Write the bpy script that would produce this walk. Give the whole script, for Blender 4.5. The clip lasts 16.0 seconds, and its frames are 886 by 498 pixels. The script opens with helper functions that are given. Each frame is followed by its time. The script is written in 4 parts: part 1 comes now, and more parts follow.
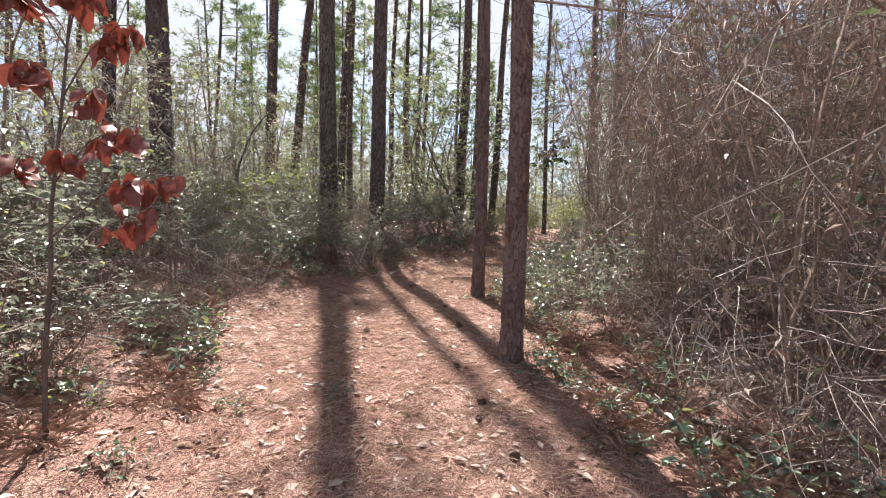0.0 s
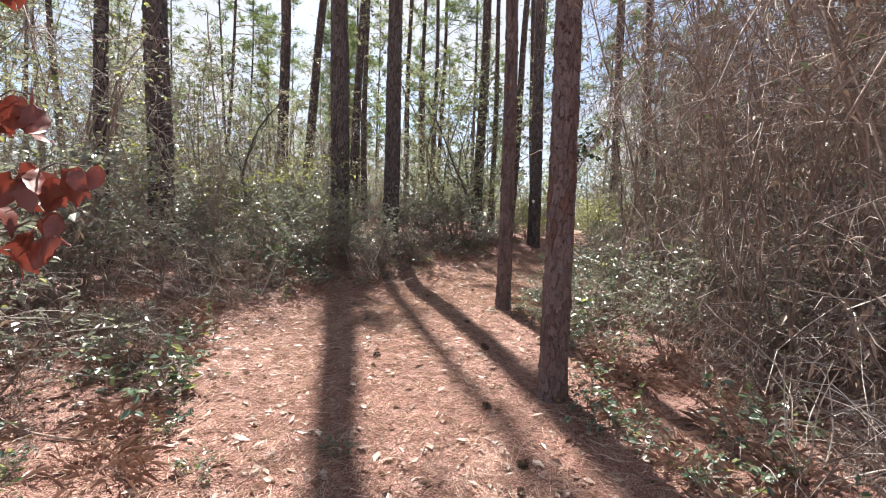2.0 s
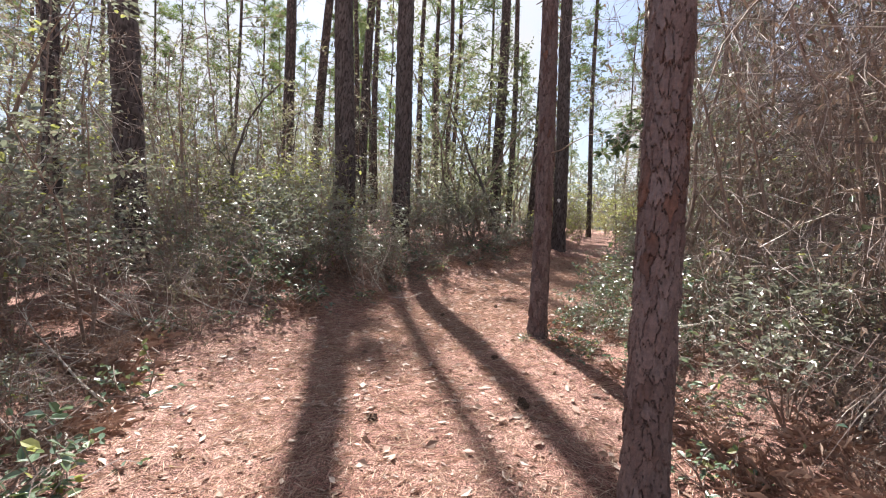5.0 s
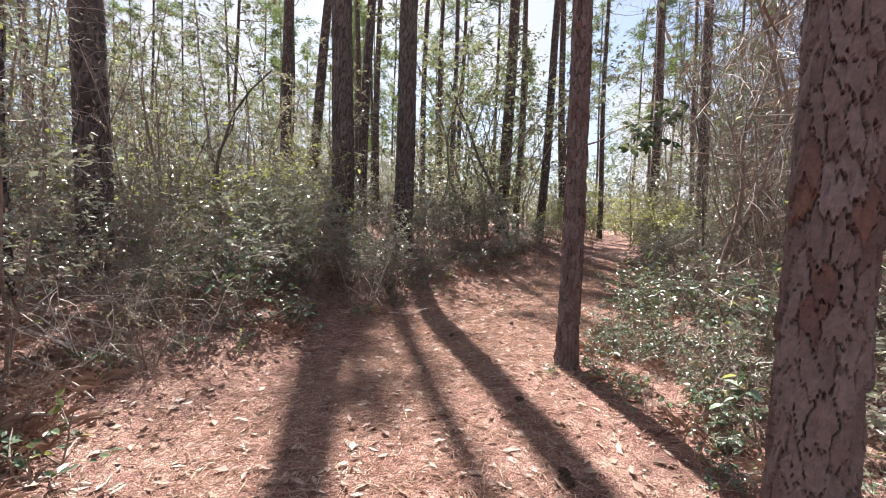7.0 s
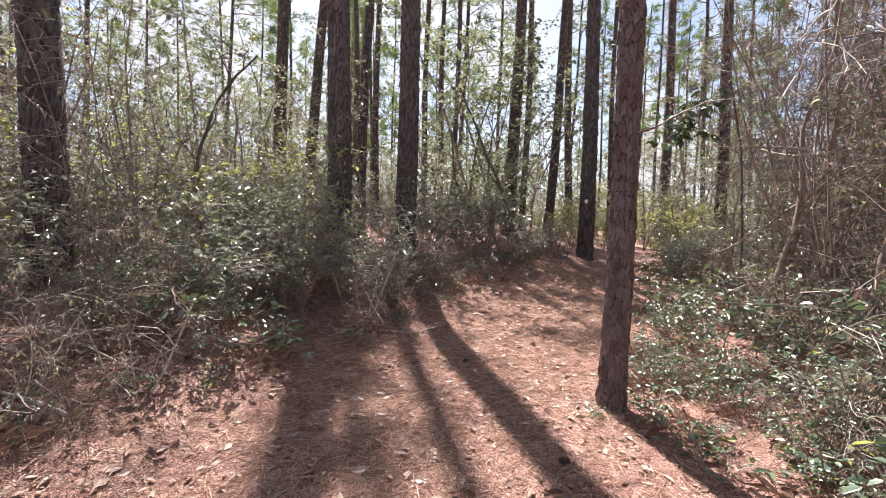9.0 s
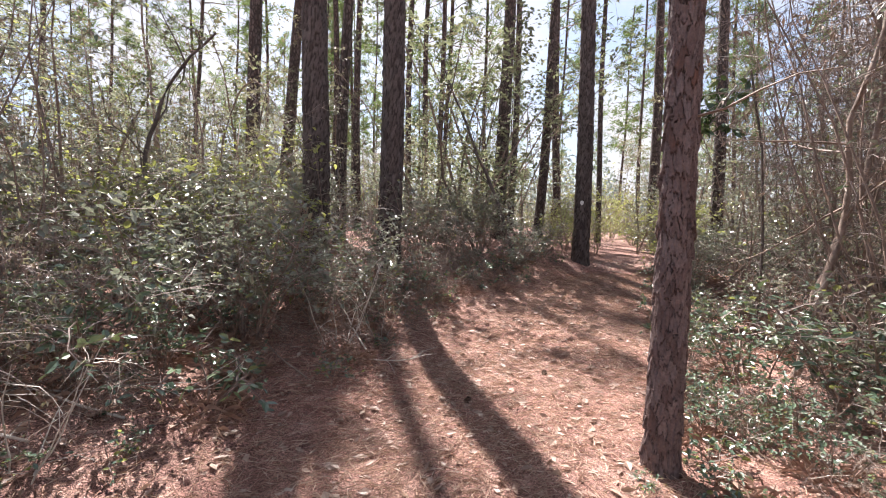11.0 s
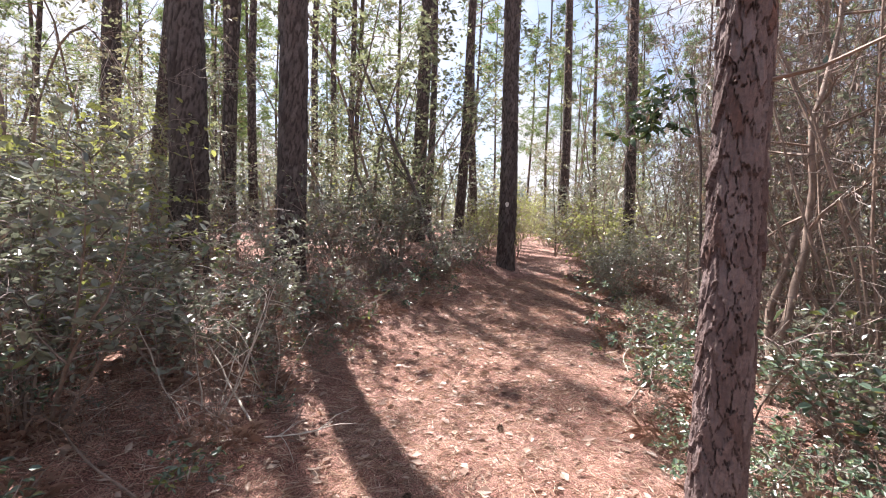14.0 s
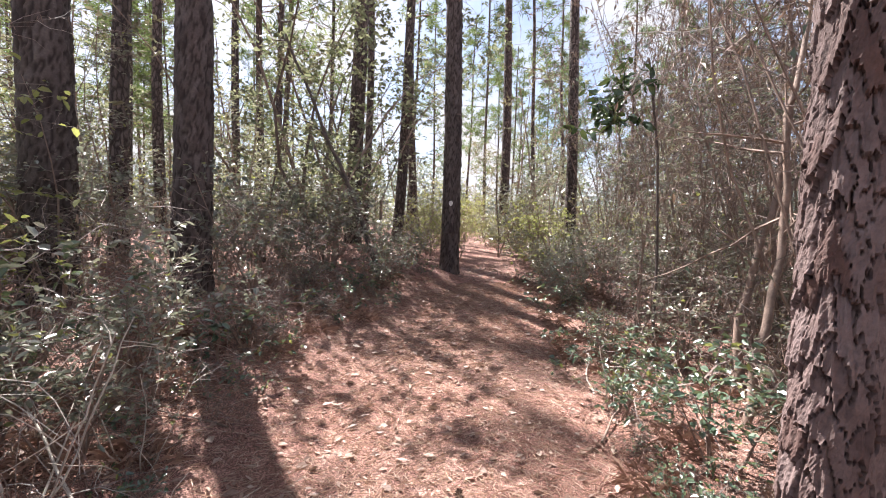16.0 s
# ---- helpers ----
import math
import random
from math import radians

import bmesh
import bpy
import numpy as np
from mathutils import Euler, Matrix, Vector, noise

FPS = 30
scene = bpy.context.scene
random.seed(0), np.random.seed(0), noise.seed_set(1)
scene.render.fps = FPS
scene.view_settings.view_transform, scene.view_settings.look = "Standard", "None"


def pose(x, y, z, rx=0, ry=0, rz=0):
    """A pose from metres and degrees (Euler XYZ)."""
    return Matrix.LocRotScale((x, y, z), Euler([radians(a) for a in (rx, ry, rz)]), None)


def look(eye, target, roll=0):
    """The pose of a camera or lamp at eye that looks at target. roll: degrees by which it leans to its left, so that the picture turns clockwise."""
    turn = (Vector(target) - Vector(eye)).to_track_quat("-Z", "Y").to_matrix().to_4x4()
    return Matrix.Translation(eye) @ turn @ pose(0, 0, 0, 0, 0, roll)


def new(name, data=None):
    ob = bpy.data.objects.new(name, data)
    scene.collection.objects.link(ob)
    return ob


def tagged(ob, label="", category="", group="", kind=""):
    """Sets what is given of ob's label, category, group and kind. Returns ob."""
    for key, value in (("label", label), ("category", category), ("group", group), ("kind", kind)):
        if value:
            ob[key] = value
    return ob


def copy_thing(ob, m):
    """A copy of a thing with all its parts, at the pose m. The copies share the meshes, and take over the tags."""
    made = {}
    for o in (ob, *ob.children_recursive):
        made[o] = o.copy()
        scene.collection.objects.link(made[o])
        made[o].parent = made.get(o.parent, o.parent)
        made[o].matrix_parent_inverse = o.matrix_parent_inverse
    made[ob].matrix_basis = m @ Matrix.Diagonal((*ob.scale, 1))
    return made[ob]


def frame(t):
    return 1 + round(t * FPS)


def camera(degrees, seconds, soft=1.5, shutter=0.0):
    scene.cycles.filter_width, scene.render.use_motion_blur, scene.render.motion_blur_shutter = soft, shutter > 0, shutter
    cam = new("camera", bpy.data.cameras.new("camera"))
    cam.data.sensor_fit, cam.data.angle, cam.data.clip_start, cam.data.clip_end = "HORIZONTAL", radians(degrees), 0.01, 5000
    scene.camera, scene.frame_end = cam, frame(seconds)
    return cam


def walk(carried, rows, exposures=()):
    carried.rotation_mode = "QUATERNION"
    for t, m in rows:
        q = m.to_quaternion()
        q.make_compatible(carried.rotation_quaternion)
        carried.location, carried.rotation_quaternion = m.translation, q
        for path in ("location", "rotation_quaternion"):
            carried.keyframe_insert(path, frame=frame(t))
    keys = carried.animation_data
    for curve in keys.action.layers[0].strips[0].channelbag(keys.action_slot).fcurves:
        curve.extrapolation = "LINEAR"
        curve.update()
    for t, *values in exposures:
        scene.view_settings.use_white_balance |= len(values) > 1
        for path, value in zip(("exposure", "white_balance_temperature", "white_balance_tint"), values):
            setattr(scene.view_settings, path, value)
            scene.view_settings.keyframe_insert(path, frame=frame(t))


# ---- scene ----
cam = camera(94.5, 16.0, soft=1.1)
METRES, EYE = 6.5, 1.62
ROWS = [
    (0.0, 0.0, 0.0, 0.0, 0.06, -2.29, -1.4),
    (0.5, -0.0027, 0.03, 0.0007, 0.62, -2.3, -1.39),
    (1.0, -0.0075, 0.0629, 0.0055, 1.18, -2.3, -1.4),
    (1.5, -0.0123, 0.0908, 0.0095, 1.68, -2.32, -1.42),
    (2.0, -0.0145, 0.1188, 0.0093, 2.16, -2.32, -1.44),
    (2.5, -0.0146, 0.1503, 0.0107, 2.62, -2.36, -1.43),
    (3.0, -0.0152, 0.1807, 0.0128, 2.98, -2.44, -1.41),
    (3.5, -0.019, 0.211, 0.0128, 3.32, -2.5, -1.41),
    (4.0, -0.0255, 0.2435, 0.0154, 3.59, -2.52, -1.45),
    (6.5, -0.0459, 0.4084, 0.0356, 4.36, -2.55, -1.54),
    (7.0, -0.0543, 0.4378, 0.0379, 4.43, -2.57, -1.53),
    (7.5, -0.0638, 0.4685, 0.0436, 4.47, -2.56, -1.55),
    (8.0, -0.0723, 0.4967, 0.0448, 4.5, -2.57, -1.56),
    (10.5, -0.1044, 0.6534, 0.0565, 2.93, -2.46, -1.32),
    (11.0, -0.1126, 0.6811, 0.0592, 1.9, -2.42, -1.35),
    (11.5, -0.1189, 0.7085, 0.0596, 0.53, -2.39, -1.36),
    (12.0, -0.1224, 0.7396, 0.0637, -1.19, -2.38, -1.36),
    (12.5, -0.1239, 0.7697, 0.0678, -3.21, -2.35, -1.32),
    (13.0, -0.1252, 0.7975, 0.0694, -5.48, -2.32, -1.28),
    (13.5, -0.1274, 0.829, 0.0716, -7.88, -2.31, -1.26),
    (14.0, -0.1298, 0.8604, 0.0749, -10.41, -2.26, -1.28),
    (14.5, -0.1291, 0.8892, 0.0751, -12.86, -2.24, -1.26),
    (15.0, -0.1238, 0.9195, 0.0755, -15.15, -2.28, -1.22),
    (15.5, -0.1148, 0.9516, 0.0798, -17.17, -2.24, -1.24),
    (16.0, -0.1081, 0.9802, 0.0829, -18.93, -2.26, -1.24),
]
walk(cam, [(t, pose(METRES * x, METRES * y, METRES * z + EYE, 90 + pitch, roll, yaw)) for t, x, y, z, yaw, pitch, roll in ROWS],
     exposures=[(0.0, 1.94, 6500, 9.5), (8.0, 2.0, 6500, 12.5), (16.0, 2.2, 6500, 14.5)])

# ---- light ----
SUN_AZ, SUN_EL = -17.3, 58.0
SUN_WAY = Vector((math.sin(radians(SUN_AZ)) * math.cos(radians(SUN_EL)), math.cos(radians(SUN_AZ)) * math.cos(radians(SUN_EL)), math.sin(radians(SUN_EL))))
world = bpy.data.worlds.new("sky")
scene.world = world
world.use_nodes = True
wn, wl = world.node_tree.nodes, world.node_tree.links
wn.clear()
sky = wn.new("ShaderNodeTexSky")
sky.sky_type, sky.sun_disc = "NISHITA", False
sky.sun_elevation, sky.sun_rotation = radians(SUN_EL), radians(SUN_AZ)
sky.air_density, sky.dust_density, sky.ozone_density = 1.0, 2.0, 1.5
co = wn.new("ShaderNodeTexCoord")
cloud = wn.new("ShaderNodeTexNoise")
cloud.inputs["Scale"].default_value, cloud.inputs["Detail"].default_value, cloud.inputs["Roughness"].default_value = 3.2, 7, 0.6
ramp = wn.new("ShaderNodeValToRGB")
ramp.color_ramp.elements[0].position, ramp.color_ramp.elements[1].position = 0.42, 0.62
mixc = wn.new("ShaderNodeMix")
mixc.data_type = "RGBA"
mixc.inputs["B"].default_value = (4.7, 4.75, 4.9, 1)
back = wn.new("ShaderNodeBackground")
back.inputs["Strength"].default_value = 0.052
wout = wn.new("ShaderNodeOutputWorld")
wl.new(co.outputs["Generated"], cloud.inputs["Vector"])
wl.new(cloud.outputs["Fac"], ramp.inputs["Fac"])
wl.new(ramp.outputs["Color"], mixc.inputs["Factor"])
wl.new(sky.outputs["Color"], mixc.inputs["A"])
wl.new(mixc.outputs["Result"], back.inputs["Color"])
wl.new(back.outputs["Background"], wout.inputs["Surface"])
sun_data = bpy.data.lights.new("sun", "SUN")
sun_data.energy, sun_data.angle, sun_data.color = 4.6, radians(0.6), (1.0, 0.955, 0.89)
sun = new("sun", sun_data)
sun.matrix_world = look(SUN_WAY * 60, (0, 0, 0))

# ---- materials ----
def material(name):
    m = bpy.data.materials.new(name)
    m.use_nodes = True
    n, l = m.node_tree.nodes, m.node_tree.links
    return m, n, l, n["Principled BSDF"]


def ramp_node(n, stops):
    r = n.new("ShaderNodeValToRGB")
    e = r.color_ramp.elements
    while len(e) < len(stops):
        e.new(0.5)
    for k, (p, c) in zip(e, stops):
        k.position, k.color = p, (*c, 1)
    return r


def noise_node(n, l, vector, scale, detail=5, rough=0.6):
    t = n.new("ShaderNodeTexNoise")
    t.inputs["Scale"].default_value, t.inputs["Detail"].default_value, t.inputs["Roughness"].default_value = scale, detail, rough
    l.new(vector, t.inputs["Vector"])
    return t.outputs["Fac"]


def mix_node(n, l, kind, fac, a, b):
    k = n.new("ShaderNodeMix")
    k.data_type, k.blend_type = "RGBA", kind
    for socket, v in (("Factor", fac), ("A", a), ("B", b)):
        if isinstance(v, (int, float, tuple)):
            k.inputs[socket].default_value = (*v, 1) if isinstance(v, tuple) else v
        else:
            l.new(v, k.inputs[socket])
    return k.outputs["Result"]


def bump_node(n, l, p, height, strength, distance):
    b = n.new("ShaderNodeBump")
    b.inputs["Strength"].default_value, b.inputs["Distance"].default_value = strength, distance
    l.new(height, b.inputs["Height"])
    l.new(b.outputs["Normal"], p.inputs["Normal"])


def leaf_material(name, stops, rough=0.35, glow=0.3, through_colour=(0.2, 0.24, 0.08), specular=0.6):
    """Leaves: colour varies leaf by leaf and plant by plant; light passes through them."""
    m, n, l, p = material(name)
    g, o = n.new("ShaderNodeNewGeometry"), n.new("ShaderNodeObjectInfo")
    add = n.new("ShaderNodeMath")
    add.operation = "MULTIPLY_ADD"
    add.inputs[1].default_value = 0.75
    half = n.new("ShaderNodeMath")
    half.operation = "MULTIPLY"
    half.inputs[1].default_value = 0.25
    l.new(o.outputs["Random"], half.inputs[0])
    l.new(g.outputs["Random Per Island"], add.inputs[0])
    l.new(half.outputs[0], add.inputs[2])
    r = ramp_node(n, stops)
    l.new(add.outputs[0], r.inputs["Fac"])
    tc = n.new("ShaderNodeTexCoord")
    f = noise_node(n, l, tc.outputs["Object"], 60, 3)
    c = mix_node(n, l, "OVERLAY", 0.35, r.outputs["Color"], f)
    l.new(c, p.inputs["Base Color"])
    p.inputs["Roughness"].default_value = rough
    p.inputs["Specular IOR Level"].default_value = specular
    t = n.new("ShaderNodeBsdfTranslucent")
    tcol = mix_node(n, l, "MIX", 0.6, c, through_colour)
    l.new(tcol, t.inputs["Color"])
    mx = n.new("ShaderNodeMixShader")
    mx.inputs["Fac"].default_value = glow
    l.new(p.outputs[0], mx.inputs[1])
    l.new(t.outputs[0], mx.inputs[2])
    l.new(mx.outputs[0], n["Material Output"].inputs["Surface"])
    return m


def twig_material(name, dark, light, scale=9, rough=0.75):
    m, n, l, p = material(name)
    g, tc = n.new("ShaderNodeNewGeometry"), n.new("ShaderNodeTexCoord")
    f = noise_node(n, l, tc.outputs["Object"], scale, 6, 0.7)
    r = ramp_node(n, [(0.3, dark), (0.7, light)])
    l.new(f, r.inputs["Fac"])
    h = n.new("ShaderNodeHueSaturation")
    v = n.new("ShaderNodeMapRange")
    v.inputs["To Min"].default_value, v.inputs["To Max"].default_value = 0.55, 1.5
    l.new(g.outputs["Random Per Island"], v.inputs["Value"])
    l.new(v.outputs["Result"], h.inputs["Value"])
    l.new(r.outputs["Color"], h.inputs["Color"])
    l.new(h.outputs["Color"], p.inputs["Base Color"])
    p.inputs["Roughness"].default_value = rough
    bump_node(n, l, p, noise_node(n, l, tc.outputs["Object"], scale * 8, 4), 0.5, 0.01)
    return m


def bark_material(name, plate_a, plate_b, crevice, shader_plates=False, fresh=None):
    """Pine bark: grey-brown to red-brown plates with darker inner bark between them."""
    m, n, l, p = material(name)
    tc, o = n.new("ShaderNodeTexCoord"), n.new("ShaderNodeObjectInfo")
    fine = noise_node(n, l, tc.outputs["Object"], 38, 8, 0.7)
    broad = noise_node(n, l, tc.outputs["Object"], 2.3, 4, 0.6)
    if shader_plates:
        mp = n.new("ShaderNodeMapping")
        mp.inputs["Scale"].default_value = (13, 13, 5)
        l.new(tc.outputs["Object"], mp.inputs["Vector"])
        warp = noise_node(n, l, mp.outputs["Vector"], 1.2, 3)
        wv = mix_node(n, l, "ADD", 0.8, mp.outputs["Vector"], warp)
        v = n.new("ShaderNodeTexVoronoi")
        v.feature = "DISTANCE_TO_EDGE"
        v2 = n.new("ShaderNodeTexVoronoi")
        for k in (v, v2):
            k.inputs["Scale"].default_value = 1.0
            l.new(wv, k.inputs["Vector"])
        sep = n.new("ShaderNodeSeparateColor")
        l.new(v2.outputs["Color"], sep.inputs["Color"])
        plate = sep.outputs[0]
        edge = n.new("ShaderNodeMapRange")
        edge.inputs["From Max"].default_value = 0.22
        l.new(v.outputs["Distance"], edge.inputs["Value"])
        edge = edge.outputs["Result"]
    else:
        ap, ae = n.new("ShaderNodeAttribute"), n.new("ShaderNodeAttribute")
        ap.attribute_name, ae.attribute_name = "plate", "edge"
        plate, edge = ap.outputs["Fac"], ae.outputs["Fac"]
    r = ramp_node(n, [(0.05, plate_a), (0.3, plate_b), (0.72, tuple(0.6 * a + 0.4 * b for a, b in zip(plate_a, plate_b))), (0.84, plate_a), (0.9, fresh or plate_a)])
    blend = mix_node(n, l, "MIX", 0.25, plate, broad)
    l.new(blend, r.inputs["Fac"])
    c = mix_node(n, l, "OVERLAY", 0.75, r.outputs["Color"], fine)
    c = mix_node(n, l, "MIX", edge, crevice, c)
    l.new(c, p.inputs["Base Color"])
    p.inputs["Roughness"].default_value = 0.8
    p.inputs["Specular IOR Level"].default_value = 0.35
    mul = n.new("ShaderNodeMath")
    mul.operation = "MULTIPLY_ADD"
    mul.inputs[1].default_value = 0.35
    l.new(fine, mul.inputs[0])
    l.new(edge, mul.inputs[2])
    bump_node(n, l, p, mul.outputs[0] if shader_plates else fine, 0.7, 0.03 if shader_plates else 0.008)
    return m


def ground_material():
    m, n, l, p = material("pine_litter")
    tc = n.new("ShaderNodeTexCoord")
    pos = tc.outputs["Object"]
    mp = n.new("ShaderNodeMapping")
    mp.inputs["Scale"].default_value = (1, 1, 0.3)
    l.new(pos, mp.inputs["Vector"])
    pos = mp.outputs["Vector"]
    broad = noise_node(n, l, pos, 0.55, 5, 0.6)
    mid = noise_node(n, l, pos, 5, 6, 0.7)
    fine = noise_node(n, l, pos, 70, 6, 0.75)
    r = ramp_node(n, [(0.27, (0.07, 0.038, 0.034)), (0.44, (0.225, 0.123, 0.107)), (0.56, (0.375, 0.235, 0.20)), (0.72, (0.57, 0.44, 0.395))])
    l.new(mix_node(n, l, "MIX", 0.45, mid, fine), r.inputs["Fac"])
    hue = ramp_node(n, [(0.35, (1.0, 0.86, 0.8)), (0.65, (1.0, 1.0, 0.98))])
    l.new(broad, hue.inputs["Fac"])
    c = mix_node(n, l, "MULTIPLY", 0.8, r.outputs["Color"], hue.outputs["Color"])
    w = n.new("ShaderNodeTexWave")
    w.inputs["Scale"].default_value, w.inputs["Distortion"].default_value, w.inputs["Detail"].default_value, w.inputs["Detail Scale"].default_value = 9, 22, 5, 3
    l.new(pos, w.inputs["Vector"])
    c = mix_node(n, l, "OVERLAY", 0.55, c, w.outputs["Fac"])
    l.new(c, p.inputs["Base Color"])
    p.inputs["Roughness"].default_value = 0.85
    p.inputs["Specular IOR Level"].default_value = 0.25
    bump_node(n, l, p, mix_node(n, l, "MIX", 0.5, fine, w.outputs["Fac"]), 0.9, 0.02)
    return m


M_GROUND = ground_material()
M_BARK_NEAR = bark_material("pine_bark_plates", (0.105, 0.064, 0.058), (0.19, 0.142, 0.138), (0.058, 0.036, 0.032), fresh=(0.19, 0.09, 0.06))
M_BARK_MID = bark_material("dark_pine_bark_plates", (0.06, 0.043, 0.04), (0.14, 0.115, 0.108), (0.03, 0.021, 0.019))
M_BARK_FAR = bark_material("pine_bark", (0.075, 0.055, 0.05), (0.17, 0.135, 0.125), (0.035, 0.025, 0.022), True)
M_TWIG = twig_material("dry_grey_twig", (0.12, 0.09, 0.08), (0.31, 0.25, 0.228))
M_STEM = twig_material("shrub_stem", (0.11, 0.075, 0.06), (0.3, 0.22, 0.18))
M_PALE = twig_material("bleached_dead_wood", (0.34, 0.30, 0.26), (0.62, 0.57, 0.51))
M_BLACKENED = twig_material("dark_bark_branch", (0.05, 0.04, 0.035), (0.14, 0.11, 0.10))
M_YAUPON = leaf_material("glossy_holly_leaf", [(0.0, (0.085, 0.09, 0.07)), (0.4, (0.145, 0.155, 0.115)), (0.75, (0.21, 0.215, 0.16)), (0.86, (0.27, 0.255, 0.18)), (1.0, (0.28, 0.18, 0.13))], 0.3, 0.34, (0.29, 0.32, 0.22), specular=1.0)
M_LOW = leaf_material("low_evergreen_leaf", [(0.0, (0.04, 0.08, 0.05)), (0.6, (0.08, 0.13, 0.08)), (1.0, (0.14, 0.19, 0.08))], 0.36, 0.2, specular=0.9)
for waxy in (M_YAUPON, M_LOW):
    waxy.node_tree.nodes["Principled BSDF"].inputs["Coat Weight"].default_value = 0.7
    waxy.node_tree.nodes["Principled BSDF"].inputs["Coat Roughness"].default_value = 0.2
M_BRIGHT = leaf_material("young_green_leaf", [(0.0, (0.13, 0.15, 0.055)), (1.0, (0.27, 0.28, 0.11))], 0.4, 0.45, (0.42, 0.44, 0.12))
M_HAZE = leaf_material("thin_grey_green_leaf", [(0.0, (0.09, 0.105, 0.07)), (0.6, (0.17, 0.185, 0.12)), (1.0, (0.26, 0.25, 0.17))], 0.5, 0.4, (0.3, 0.33, 0.17))
M_OLIVE = leaf_material("dull_olive_leaf", [(0.0, (0.12, 0.09, 0.065)), (0.5, (0.16, 0.145, 0.095)), (1.0, (0.24, 0.24, 0.14))], 0.5, 0.32, (0.29, 0.28, 0.16))
M_LITTER = leaf_material("leaf_litter_brown", [(0.0, (0.10, 0.055, 0.042)), (0.5, (0.27, 0.175, 0.135)), (0.8, (0.42, 0.32, 0.265)), (1.0, (0.68, 0.59, 0.53))], 0.5, 0.15, (0.35, 0.23, 0.15))
M_RUST = leaf_material("rusty_dead_needles", [(0.0, (0.12, 0.06, 0.045)), (0.5, (0.26, 0.15, 0.11)), (1.0, (0.48, 0.34, 0.27))], 0.55, 0.18, (0.34, 0.2, 0.13))
M_DRAPE = leaf_material("caught_dry_needles", [(0.0, (0.13, 0.085, 0.065)), (0.6, (0.26, 0.19, 0.15)), (1.0, (0.42, 0.33, 0.27))], 0.6, 0.18, (0.3, 0.2, 0.13))
M_RED = leaf_material("dead_red_brown_oak_leaf", [(0.0, (0.12, 0.035, 0.025)), (0.6, (0.2, 0.055, 0.04)), (1.0, (0.3, 0.11, 0.08))], 0.4, 0.18, (0.28, 0.05, 0.03))
M_MAGNOLIA = leaf_material("leathery_dark_leaf", [(0.0, (0.02, 0.045, 0.02)), (1.0, (0.06, 0.10, 0.04))], 0.25, 0.12)
M_NEEDLE = leaf_material("pine_needles_green", [(0.0, (0.04, 0.07, 0.03)), (1.0, (0.10, 0.15, 0.06))], 0.45, 0.35, (0.25, 0.33, 0.1))
M_STRAW = leaf_material("fallen_pine_needles", [(0.0, (0.12, 0.06, 0.045)), (0.45, (0.34, 0.21, 0.155)), (0.8, (0.56, 0.42, 0.33)), (1.0, (0.75, 0.63, 0.53))], 0.5, 0.15, (0.45, 0.3, 0.2))
M_CONE = twig_material("pine_cone_scales", (0.05, 0.03, 0.02), (0.16, 0.10, 0.07), 60)
M_BLAZE = twig_material("weathered_white_paint", (0.62, 0.6, 0.56), (0.8, 0.78, 0.74), 30)
# pale blue-grey stands in for distance haze, not the leaves' own green
M_FARWOOD_HAZED = leaf_material("distant_woods_haze_tint", [(0.0, (0.12, 0.15, 0.15)), (1.0, (0.26, 0.30, 0.31))], 0.9, 0.3, (0.2, 0.25, 0.15))


